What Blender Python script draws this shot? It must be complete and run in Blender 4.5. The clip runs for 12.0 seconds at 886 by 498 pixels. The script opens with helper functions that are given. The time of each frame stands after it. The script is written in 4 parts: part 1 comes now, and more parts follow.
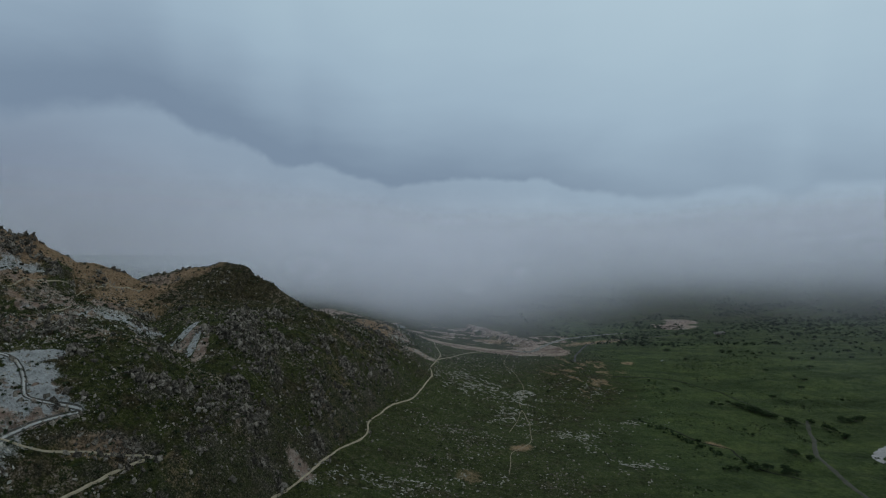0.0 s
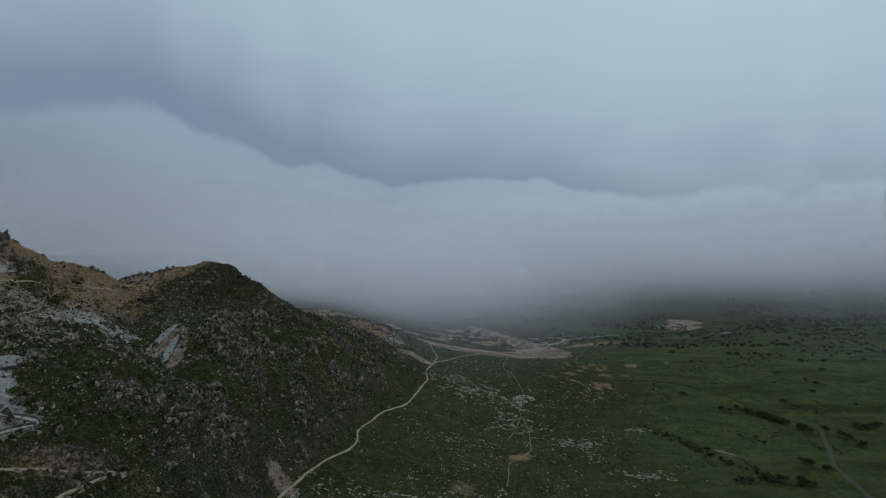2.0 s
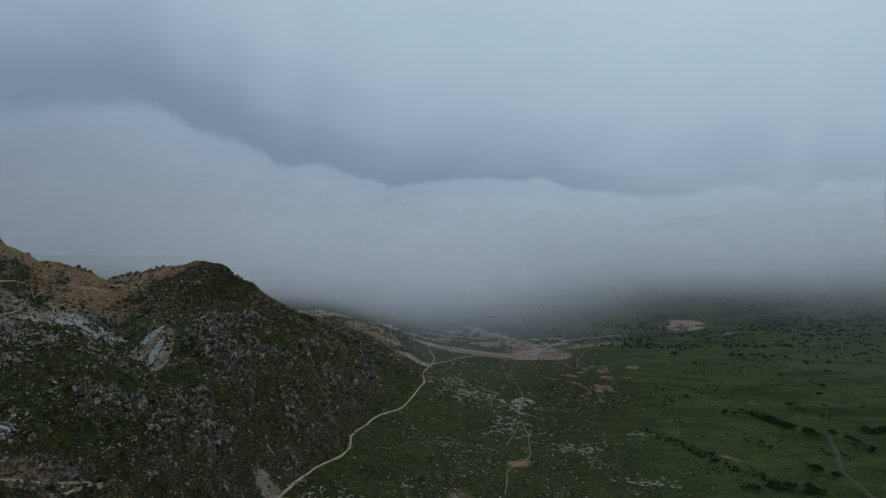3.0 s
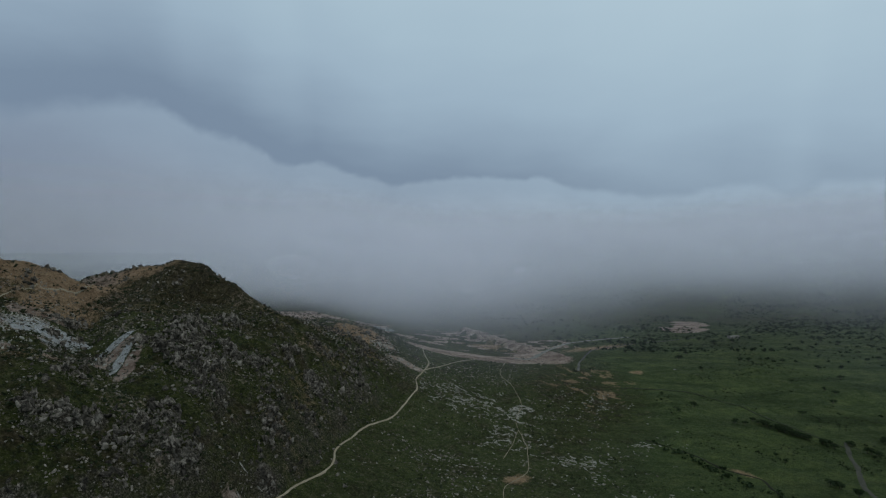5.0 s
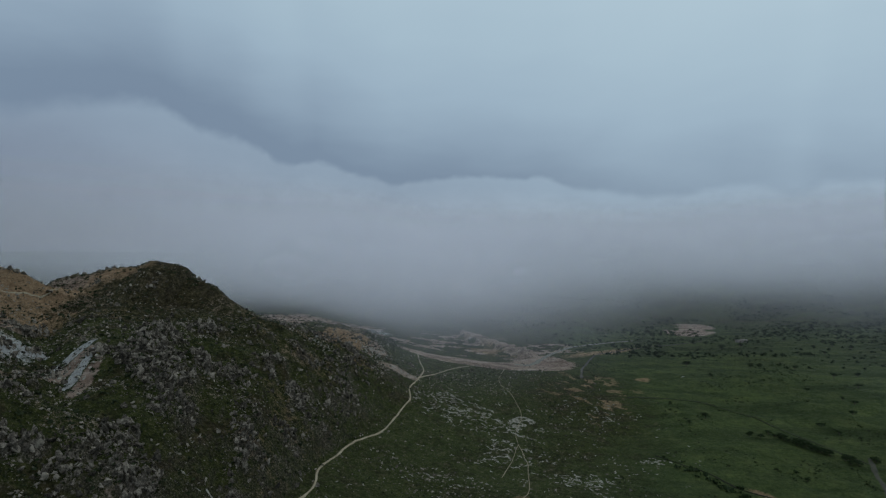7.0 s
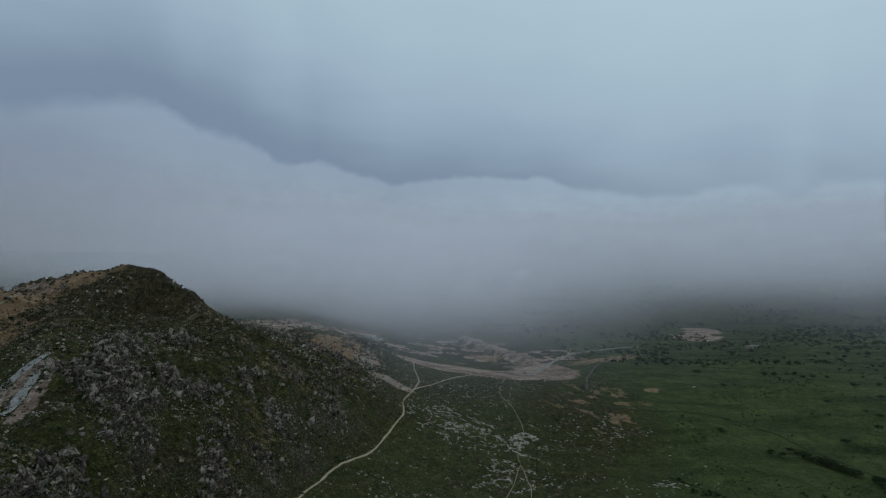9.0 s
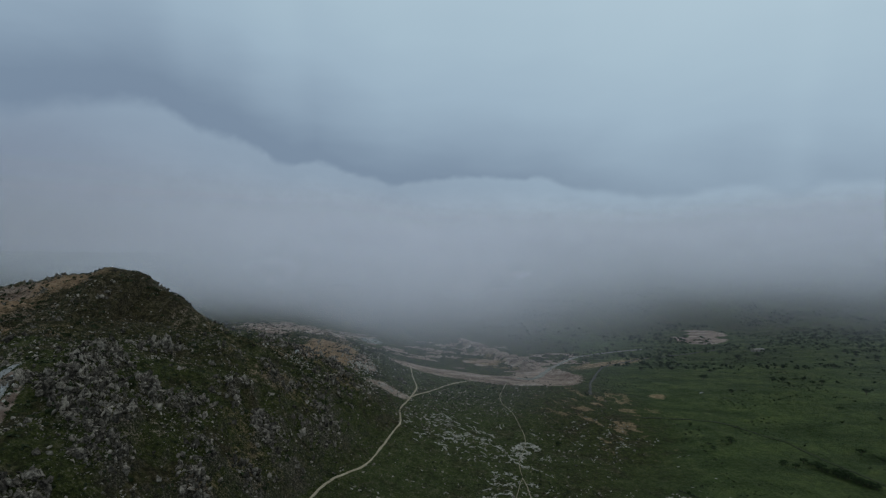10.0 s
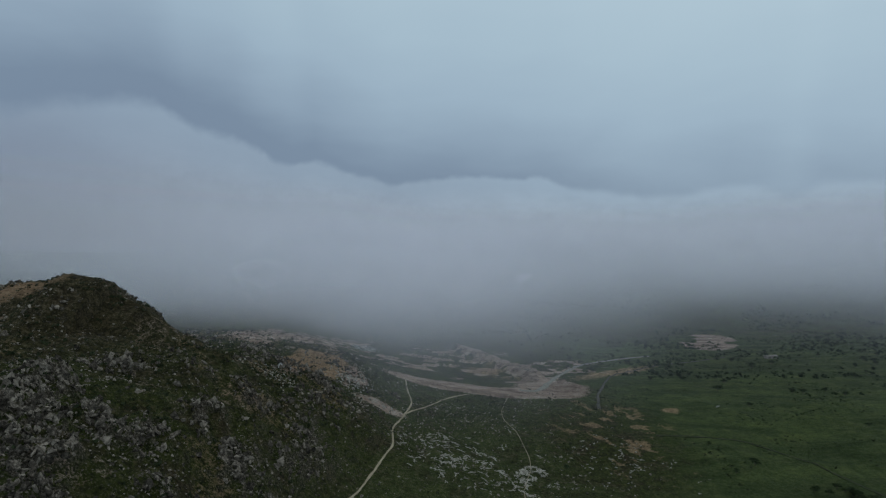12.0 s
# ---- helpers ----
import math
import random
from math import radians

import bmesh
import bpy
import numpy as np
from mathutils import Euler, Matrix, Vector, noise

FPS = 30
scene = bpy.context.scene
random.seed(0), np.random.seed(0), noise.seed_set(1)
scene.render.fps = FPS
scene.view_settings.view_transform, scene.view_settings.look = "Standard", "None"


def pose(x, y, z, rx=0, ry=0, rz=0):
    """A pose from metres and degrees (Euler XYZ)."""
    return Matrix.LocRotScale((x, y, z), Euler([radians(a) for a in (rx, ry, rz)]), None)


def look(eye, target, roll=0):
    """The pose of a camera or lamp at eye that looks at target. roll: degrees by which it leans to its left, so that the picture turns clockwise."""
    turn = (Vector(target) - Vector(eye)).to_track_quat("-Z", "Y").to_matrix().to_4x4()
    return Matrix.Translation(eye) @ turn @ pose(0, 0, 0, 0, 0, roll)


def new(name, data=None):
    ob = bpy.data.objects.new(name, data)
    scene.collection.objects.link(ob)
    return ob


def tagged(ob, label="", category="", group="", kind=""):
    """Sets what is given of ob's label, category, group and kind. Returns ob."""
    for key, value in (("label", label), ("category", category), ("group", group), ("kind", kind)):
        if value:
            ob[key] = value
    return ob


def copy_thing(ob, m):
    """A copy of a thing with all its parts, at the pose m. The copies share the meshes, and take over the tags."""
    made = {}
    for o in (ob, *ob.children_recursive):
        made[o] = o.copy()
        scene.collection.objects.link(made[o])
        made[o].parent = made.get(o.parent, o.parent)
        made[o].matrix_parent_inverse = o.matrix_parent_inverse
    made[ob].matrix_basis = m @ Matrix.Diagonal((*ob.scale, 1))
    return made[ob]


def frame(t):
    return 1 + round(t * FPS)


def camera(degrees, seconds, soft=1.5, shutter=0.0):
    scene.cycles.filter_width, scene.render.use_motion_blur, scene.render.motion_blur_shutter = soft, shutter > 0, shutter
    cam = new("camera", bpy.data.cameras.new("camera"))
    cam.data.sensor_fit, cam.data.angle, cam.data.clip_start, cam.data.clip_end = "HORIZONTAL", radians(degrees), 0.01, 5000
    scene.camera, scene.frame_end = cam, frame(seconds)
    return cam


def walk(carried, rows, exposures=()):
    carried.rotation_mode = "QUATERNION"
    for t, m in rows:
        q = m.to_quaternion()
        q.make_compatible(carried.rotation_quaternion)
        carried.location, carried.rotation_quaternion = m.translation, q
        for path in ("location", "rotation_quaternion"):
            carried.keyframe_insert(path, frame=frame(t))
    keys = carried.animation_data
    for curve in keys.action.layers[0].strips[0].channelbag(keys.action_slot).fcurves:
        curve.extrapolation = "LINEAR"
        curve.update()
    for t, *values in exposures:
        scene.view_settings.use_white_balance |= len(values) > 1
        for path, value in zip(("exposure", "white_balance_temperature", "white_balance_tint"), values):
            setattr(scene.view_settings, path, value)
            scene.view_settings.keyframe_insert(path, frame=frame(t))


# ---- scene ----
cam = camera(72.0, 12.0, soft=1.25)
METRES, EYE = 150.0, 110.0
ROWS = [
    (0.0, 0.0, 0.0, 0.0, 0.0, 0.0, 0.0),
    (0.5, 0.006, 0.03, -0.0021, 0.04, 0.01, 0.05),
    (1.0, 0.0123, 0.0611, -0.004, 0.07, 0.02, 0.07),
    (1.5, 0.0188, 0.0935, -0.0057, 0.09, 0.01, 0.09),
    (2.0, 0.0254, 0.127, -0.0071, 0.11, -0.01, 0.09),
    (2.5, 0.032, 0.1615, -0.0082, 0.12, -0.02, 0.08),
    (3.0, 0.0386, 0.1971, -0.0091, 0.13, -0.05, 0.06),
    (4.0, 0.0513, 0.2712, -0.0099, 0.13, -0.09, 0.01),
    (5.0, 0.0631, 0.349, -0.0095, 0.13, -0.13, -0.05),
    (6.0, 0.0736, 0.4304, -0.0077, 0.14, -0.16, -0.11),
    (7.0, 0.0825, 0.5152, -0.0047, 0.14, -0.18, -0.16),
    (8.0, 0.0898, 0.6035, -0.0004, 0.13, -0.18, -0.2),
    (9.0, 0.0955, 0.6954, 0.0048, 0.12, -0.17, -0.23),
    (10.0, 0.0997, 0.7909, 0.0108, 0.09, -0.16, -0.23),
    (11.0, 0.1026, 0.8904, 0.0173, 0.04, -0.15, -0.23),
    (12.0, 0.1047, 0.9942, 0.024, -0.06, -0.17, -0.21),
]
walk(cam, [(t, pose(METRES * x, METRES * y, EYE + METRES * z, 90 + pitch, roll, yaw)) for t, x, y, z, yaw, pitch, roll in ROWS])

# ---- light: an overcast sky, brighter high up on the right ----
SUN_UP, SUN_TURN = radians(52), radians(40)


def math_node(tree, op, a, b=None, c=None, clamp=False):
    n = tree.nodes.new("ShaderNodeMath")
    n.operation, n.use_clamp = op, clamp
    for i, v in enumerate((a, b, c)):
        if v is None:
            continue
        if isinstance(v, (int, float)):
            n.inputs[i].default_value = v
        else:
            tree.links.new(v, n.inputs[i])
    return n.outputs[0]


def ramp_node(tree, fac, stops, mode="LINEAR"):
    n = tree.nodes.new("ShaderNodeValToRGB")
    n.color_ramp.interpolation = mode
    el = n.color_ramp.elements
    while len(el) > 1:
        el.remove(el[-1])
    el[0].position, el[0].color = stops[0][0], (*stops[0][1], 1)
    for p, c in stops[1:]:
        el.new(p).color = (*c, 1)
    tree.links.new(fac, n.inputs[0])
    return n.outputs[0]


def mix_node(tree, fac, a, b, blend="MIX"):
    n = tree.nodes.new("ShaderNodeMix")
    n.data_type, n.blend_type = "RGBA", blend
    for sock, v in ((n.inputs[0], fac), (n.inputs[6], a), (n.inputs[7], b)):
        if isinstance(v, (int, float)):
            sock.default_value = v
        elif isinstance(v, tuple):
            sock.default_value = (*v, 1)
        else:
            tree.links.new(v, sock)
    return n.outputs[2]


def noise_node(tree, vec, scale, detail=4, rough=0.55, distortion=0.0):
    n = tree.nodes.new("ShaderNodeTexNoise")
    n.inputs["Scale"].default_value, n.inputs["Detail"].default_value = scale, detail
    n.inputs["Roughness"].default_value, n.inputs["Distortion"].default_value = rough, distortion
    if vec is not None:
        tree.links.new(vec, n.inputs["Vector"])
    return n.outputs["Fac"]


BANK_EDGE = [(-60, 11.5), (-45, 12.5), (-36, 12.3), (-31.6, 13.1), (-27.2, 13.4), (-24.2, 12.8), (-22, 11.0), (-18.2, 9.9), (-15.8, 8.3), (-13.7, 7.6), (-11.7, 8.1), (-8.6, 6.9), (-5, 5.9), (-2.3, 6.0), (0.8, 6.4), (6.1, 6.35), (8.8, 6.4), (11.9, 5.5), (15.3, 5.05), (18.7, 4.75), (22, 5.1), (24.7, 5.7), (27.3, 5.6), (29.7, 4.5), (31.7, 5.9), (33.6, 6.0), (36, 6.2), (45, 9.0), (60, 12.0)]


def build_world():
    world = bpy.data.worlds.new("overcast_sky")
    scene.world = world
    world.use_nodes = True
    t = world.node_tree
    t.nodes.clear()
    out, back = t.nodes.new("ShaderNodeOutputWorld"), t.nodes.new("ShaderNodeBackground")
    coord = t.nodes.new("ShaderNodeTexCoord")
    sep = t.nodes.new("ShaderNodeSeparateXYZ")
    t.links.new(coord.outputs["Generated"], sep.inputs[0])
    flat = t.nodes.new("ShaderNodeMapping")
    flat.inputs["Scale"].default_value = (1.0, 1.0, 3.0)
    t.links.new(coord.outputs["Generated"], flat.inputs["Vector"])
    big = noise_node(t, flat.outputs[0], 2.6, 5, 0.5, 0.3)
    fine = noise_node(t, flat.outputs[0], 8.0, 5, 0.5, 0.2)

    def wobble(value, n, amount):
        return math_node(t, "ADD", value, math_node(t, "MULTIPLY", math_node(t, "SUBTRACT", n, 0.5), amount))

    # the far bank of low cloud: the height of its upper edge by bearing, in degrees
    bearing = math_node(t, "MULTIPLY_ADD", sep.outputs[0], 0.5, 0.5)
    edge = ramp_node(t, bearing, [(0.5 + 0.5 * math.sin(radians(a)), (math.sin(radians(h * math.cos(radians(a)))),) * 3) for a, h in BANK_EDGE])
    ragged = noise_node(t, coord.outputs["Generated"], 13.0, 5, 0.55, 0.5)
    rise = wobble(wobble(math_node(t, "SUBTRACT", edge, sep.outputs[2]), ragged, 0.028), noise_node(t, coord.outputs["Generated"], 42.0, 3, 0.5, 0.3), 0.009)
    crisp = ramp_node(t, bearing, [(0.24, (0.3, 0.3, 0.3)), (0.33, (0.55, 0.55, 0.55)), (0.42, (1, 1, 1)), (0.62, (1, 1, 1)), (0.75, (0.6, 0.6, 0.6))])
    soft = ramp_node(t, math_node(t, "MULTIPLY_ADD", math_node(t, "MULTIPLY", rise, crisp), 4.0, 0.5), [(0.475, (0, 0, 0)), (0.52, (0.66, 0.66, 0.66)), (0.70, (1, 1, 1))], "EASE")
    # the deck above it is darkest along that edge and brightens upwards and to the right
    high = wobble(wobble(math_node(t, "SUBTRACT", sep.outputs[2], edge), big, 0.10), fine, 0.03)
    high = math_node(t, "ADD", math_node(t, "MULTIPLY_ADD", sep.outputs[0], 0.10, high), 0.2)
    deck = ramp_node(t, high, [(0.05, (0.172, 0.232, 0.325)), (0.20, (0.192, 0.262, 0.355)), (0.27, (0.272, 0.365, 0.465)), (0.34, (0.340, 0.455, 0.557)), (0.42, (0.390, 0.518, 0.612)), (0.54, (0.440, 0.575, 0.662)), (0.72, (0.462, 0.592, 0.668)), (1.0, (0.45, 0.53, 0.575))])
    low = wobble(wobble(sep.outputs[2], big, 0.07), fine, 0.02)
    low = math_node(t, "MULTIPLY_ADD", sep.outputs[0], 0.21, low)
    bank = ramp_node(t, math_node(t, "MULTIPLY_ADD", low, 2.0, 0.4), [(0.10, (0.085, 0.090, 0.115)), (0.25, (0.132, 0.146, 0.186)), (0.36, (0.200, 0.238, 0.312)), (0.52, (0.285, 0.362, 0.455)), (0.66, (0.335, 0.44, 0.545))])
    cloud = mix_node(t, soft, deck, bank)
    sky = t.nodes.new("ShaderNodeTexSky")
    sky.sky_type, sky.sun_disc, sky.sun_elevation, sky.sun_rotation = "NISHITA", False, SUN_UP, SUN_TURN
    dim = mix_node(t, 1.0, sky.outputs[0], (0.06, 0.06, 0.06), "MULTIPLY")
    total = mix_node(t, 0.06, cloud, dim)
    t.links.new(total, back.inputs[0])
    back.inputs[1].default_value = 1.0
    t.links.new(back.outputs[0], out.inputs[0])


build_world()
sun_data = bpy.data.lights.new("sun", "SUN")
sun_data.energy, sun_data.angle, sun_data.color = 0.2, radians(35), (1.0, 0.96, 0.9)
sun = new("sun", sun_data)
sun.matrix_world = look((0, 0, 600), (-math.sin(SUN_TURN) * math.cos(SUN_UP), -math.cos(SUN_TURN) * math.cos(SUN_UP), 600 - math.sin(SUN_UP)))
scene.cycles.transparent_max_bounces = 40

# ---- materials ----
def material(name):
    m = bpy.data.materials.new(name)
    m.use_nodes = True
    t = m.node_tree
    bsdf = t.nodes["Principled BSDF"]
    bsdf.inputs["Roughness"].default_value = 0.95
    bsdf.inputs["Specular IOR Level"].default_value = 0.15
    return m, t, bsdf


def place_of(t):
    return t.nodes.new("ShaderNodeNewGeometry").outputs["Position"]


def add_bump(t, bsdf, height, strength, distance):
    b = t.nodes.new("ShaderNodeBump")
    b.inputs["Strength"].default_value, b.inputs["Distance"].default_value = strength, distance
    t.links.new(height, b.inputs["Height"])
    t.links.new(b.outputs[0], bsdf.inputs["Normal"])


def attribute(t, name):
    n = t.nodes.new("ShaderNodeAttribute")
    n.attribute_name = name
    return n


def ground_material():
    m, t, bsdf = material("mountain_ground")
    pos = place_of(t)
    n60, n12, n3, n2, n1 = (noise_node(t, pos, s, 6, 0.65) for s in (0.016, 0.085, 0.33, 0.75, 1.5))
    sep, sep2 = t.nodes.new("ShaderNodeSeparateColor"), t.nodes.new("ShaderNodeSeparateColor")
    t.links.new(attribute(t, "cover").outputs["Color"], sep.inputs[0])
    t.links.new(attribute(t, "rocks").outputs["Color"], sep2.inputs[0])
    tuft = math_node(t, "ADD", math_node(t, "MULTIPLY", n3, 0.45), math_node(t, "MULTIPLY", n2, 0.55))
    heath = ramp_node(t, tuft, [(0.36, (0.010, 0.008, 0.004)), (0.47, (0.036, 0.027, 0.012)), (0.56, (0.084, 0.060, 0.031)), (0.64, (0.16, 0.118, 0.073))])
    green = ramp_node(t, tuft, [(0.38, (0.010, 0.013, 0.003)), (0.5, (0.036, 0.045, 0.007)), (0.64, (0.088, 0.092, 0.019))])
    dry = t.nodes.new("ShaderNodeSeparateColor")
    t.links.new(attribute(t, "dryness").outputs["Color"], dry.inputs[0])
    fresh = math_node(t, "MULTIPLY", ramp_node(t, n12, [(0.36, (0.1, 0.1, 0.1)), (0.51, (0.92, 0.92, 0.92))]), math_node(t, "MULTIPLY_ADD", dry.outputs[0], -0.75, 1.0))
    heath = mix_node(t, fresh, heath, green)
    grass = ramp_node(t, n12, [(0.33, (0.032, 0.048, 0.013)), (0.5, (0.059, 0.086, 0.024)), (0.66, (0.112, 0.131, 0.043))])
    grass = mix_node(t, 0.55, grass, ramp_node(t, tuft, [(0.38, (0.022, 0.033, 0.009)), (0.5, (0.056, 0.082, 0.023)), (0.62, (0.114, 0.136, 0.044))]))
    # slanting folds of darker and lighter grass
    fold = t.nodes.new("ShaderNodeMapping")
    fold.inputs["Rotation"].default_value, fold.inputs["Scale"].default_value = (0, 0, radians(60)), (0.012, 0.070, 0.03)
    t.links.new(pos, fold.inputs["Vector"])
    lines = noise_node(t, fold.outputs[0], 1.0, 5, 0.6, 0.4)
    grass = mix_node(t, 0.8, grass, ramp_node(t, lines, [(0.32, (0.45, 0.5, 0.45)), (0.5, (1, 1, 1)), (0.66, (1.35, 1.3, 1.2))]), "MULTIPLY")
    lush = math_node(t, "ADD", sep.outputs[2], math_node(t, "MULTIPLY", math_node(t, "SUBTRACT", n60, 0.5), 0.9), clamp=True)
    col = mix_node(t, lush, heath, grass)
    stone = ramp_node(t, n1, [(0.34, (0.024, 0.019, 0.014)), (0.50, (0.088, 0.072, 0.055)), (0.64, (0.29, 0.243, 0.192))])
    face = t.nodes.new("ShaderNodeSeparateXYZ")
    t.links.new(t.nodes.new("ShaderNodeNewGeometry").outputs["Normal"], face.inputs[0])
    patchy = ramp_node(t, math_node(t, "ADD", math_node(t, "MULTIPLY", n3, 0.6), math_node(t, "MULTIPLY", n1, 0.4)), [(0.53, (0, 0, 0)), (0.62, (1, 1, 1))])
    speck = math_node(t, "MULTIPLY", ramp_node(t, n1, [(0.56, (0, 0, 0)), (0.62, (1, 1, 1))]), ramp_node(t, n12, [(0.42, (0.15, 0.15, 0.15)), (0.58, (1, 1, 1))]))
    some = math_node(t, "MULTIPLY", math_node(t, "MAXIMUM", patchy, speck), sep2.outputs[0])
    col = mix_node(t, some, col, stone)
    # bedrock wherever the hillside is too steep for soil
    steep = math_node(t, "ADD", face.outputs[2], math_node(t, "MULTIPLY", math_node(t, "SUBTRACT", n3, 0.5), 0.5))
    col = mix_node(t, math_node(t, "MULTIPLY", ramp_node(t, steep, [(0.60, (0.9, 0.9, 0.9)), (0.72, (0, 0, 0))]), sep2.outputs[0]), col, stone)
    def patch(mask, colour, a=0.36, b=0.62, most=1.0):
        v = math_node(t, "ADD", mask, math_node(t, "MULTIPLY", math_node(t, "SUBTRACT", n3, 0.5), 0.9))
        v = math_node(t, "ADD", v, math_node(t, "MULTIPLY", math_node(t, "SUBTRACT", n1, 0.5), 0.9))
        v = math_node(t, "MULTIPLY", v, ramp_node(t, mask, [(0.0, (0, 0, 0)), (0.12, (1, 1, 1))]))
        return mix_node(t, ramp_node(t, v, [(a, (0, 0, 0)), (b, (most, most, most))]), col, colour)
    bench = t.nodes.new("ShaderNodeMapping")
    bench.inputs["Rotation"].default_value, bench.inputs["Scale"].default_value = (0, 0, radians(-8)), (0.03, 0.11, 0.3)
    t.links.new(pos, bench.inputs["Vector"])
    stripes = noise_node(t, bench.outputs[0], 1.0, 5, 0.65, 0.5)
    spoil = ramp_node(t, math_node(t, "ADD", math_node(t, "MULTIPLY", stripes, 0.7), math_node(t, "MULTIPLY", n3, 0.3)), [(0.36, (0.13, 0.088, 0.066)), (0.46, (0.28, 0.190, 0.145)), (0.55, (0.40, 0.295, 0.235)), (0.66, (0.56, 0.44, 0.36))])
    col = patch(sep.outputs[0], spoil)
    col = patch(sep.outputs[1], ramp_node(t, tuft, [(0.35, (0.24, 0.142, 0.078)), (0.65, (0.50, 0.330, 0.200))]), a=0.26, b=0.70, most=0.85)
    col = patch(sep2.outputs[1], ramp_node(t, tuft, [(0.35, (0.32, 0.31, 0.295)), (0.65, (0.60, 0.595, 0.585))]))
    t.links.new(col, bsdf.inputs["Base Color"])
    add_bump(t, bsdf, math_node(t, "ADD", tuft, math_node(t, "MULTIPLY", n1, 0.5)), 1.0, 2.6)
    return m


def stone_material(name, dark, mid, light, scale=0.9):
    m, t, bsdf = material(name)
    pos = place_of(t)
    a, b = noise_node(t, pos, scale, 6, 0.65), noise_node(t, pos, scale * 5, 4, 0.6)
    info = t.nodes.new("ShaderNodeObjectInfo")
    geo = t.nodes.new("ShaderNodeNewGeometry")
    v = math_node(t, "ADD", math_node(t, "MULTIPLY", a, 0.6), math_node(t, "MULTIPLY", b, 0.3))
    v = math_node(t, "ADD", v, math_node(t, "MULTIPLY", math_node(t, "ADD", info.outputs["Random"], math_node(t, "MULTIPLY", geo.outputs["Random Per Island"], 2.0)), 0.09))
    t.links.new(ramp_node(t, v, [(0.40, dark), (0.54, mid), (0.68, light)]), bsdf.inputs["Base Color"])
    add_bump(t, bsdf, b, 0.6, 0.25)
    return m


def leaf_material(name, a, b):
    m, t, bsdf = material(name)
    geo, info = t.nodes.new("ShaderNodeNewGeometry"), t.nodes.new("ShaderNodeObjectInfo")
    v = math_node(t, "ADD", math_node(t, "MULTIPLY", geo.outputs["Random Per Island"], 0.7), math_node(t, "MULTIPLY", info.outputs["Random"], 0.3))
    t.links.new(ramp_node(t, v, [(0.0, a), (1.0, b)]), bsdf.inputs["Base Color"])
    bsdf.inputs["Roughness"].default_value = 0.8
    return m


def path_material(name, dark, light):
    m, t, bsdf = material(name)
    pos = place_of(t)
    a, b = noise_node(t, pos, 0.25, 4, 0.6), noise_node(t, pos, 2.2, 4, 0.6)
    v = math_node(t, "ADD", math_node(t, "MULTIPLY", a, 0.5), math_node(t, "MULTIPLY", b, 0.5))
    t.links.new(ramp_node(t, v, [(0.35, dark), (0.65, light)]), bsdf.inputs["Base Color"])
    add_bump(t, bsdf, b, 0.5, 0.1)
    return m


def cloud_material():
    m = bpy.data.materials.new("cloud_vapour")
    m.use_nodes = True
    t = m.node_tree
    t.nodes.clear()
    out, mix = t.nodes.new("ShaderNodeOutputMaterial"), t.nodes.new("ShaderNodeMixShader")
    clear, body = t.nodes.new("ShaderNodeBsdfTransparent"), t.nodes.new("ShaderNodeMixShader")
    dif, tra = t.nodes.new("ShaderNodeBsdfDiffuse"), t.nodes.new("ShaderNodeBsdfTranslucent")
    dif.inputs[0].default_value = tra.inputs[0].default_value = (0.915, 0.908, 0.968, 1)
    body.inputs[0].default_value = 0.35
    t.links.new(dif.outputs[0], body.inputs[1])
    t.links.new(tra.outputs[0], body.inputs[2])
    t.links.new(attribute(t, "vapour").outputs["Fac"], mix.inputs[0])
    t.links.new(clear.outputs[0], mix.inputs[1])
    t.links.new(body.outputs[0], mix.inputs[2])
    t.links.new(mix.outputs[0], out.inputs[0])
    return m


GROUND = ground_material()
ROCK = stone_material("weathered_granite", (0.018, 0.015, 0.011), (0.094, 0.078, 0.062), (0.32, 0.272, 0.218))
FIELD_STONE = stone_material("lichened_field_stone", (0.030, 0.025, 0.019), (0.120, 0.101, 0.080), (0.36, 0.308, 0.25))
PALE_ROCK = stone_material("pale_limestone", (0.13, 0.118, 0.094), (0.27, 0.246, 0.203), (0.46, 0.425, 0.36))
LEAF = leaf_material("tree_leaf", (0.016, 0.028, 0.010), (0.042, 0.062, 0.022))
SHRUB = leaf_material("shrub_leaf", (0.018, 0.026, 0.011), (0.05, 0.06, 0.024))
BARK = path_material("bark", (0.05, 0.04, 0.03), (0.12, 0.10, 0.08))
DIRT = path_material("trodden_earth", (0.25, 0.20, 0.13), (0.43, 0.36, 0.255))
GRAVEL = path_material("grey_gravel", (0.16, 0.145, 0.12), (0.29, 0.265, 0.225))
RUT = path_material("wheel_rut", (0.04, 0.037, 0.032), (0.13, 0.12, 0.105))
PALE_BED = path_material("river_gravel", (0.22, 0.20, 0.19), (0.40, 0.375, 0.36))
TRACK = path_material("overgrown_track", (0.045, 0.045, 0.032), (0.085, 0.08, 0.06))
# the shade in the furrows and gully is put into this dark colour
DITCH = path_material("shaded_furrow", (0.012, 0.014, 0.008), (0.03, 0.03, 0.018))
CHALK = path_material("pale_spoil", (0.30, 0.285, 0.265), (0.48, 0.465, 0.44))
CLOUD = cloud_material()


# ---- the lie of the land ----
def _hash(ix, iy, seed):
    """Repeatable random values in 0..1 for whole-number lattice points."""
    n = (ix.astype(np.int64) * 374761393 + iy.astype(np.int64) * 668265263 + seed * 1442695041) & 0x7FFFFFFF
    n = ((n ^ (n >> 13)) * 1274126177) & 0x7FFFFFFF
    n = ((n ^ (n >> 15)) * 2246822519) & 0x7FFFFFFF
    return (n ^ (n >> 16)) / float(0x7FFFFFFF)


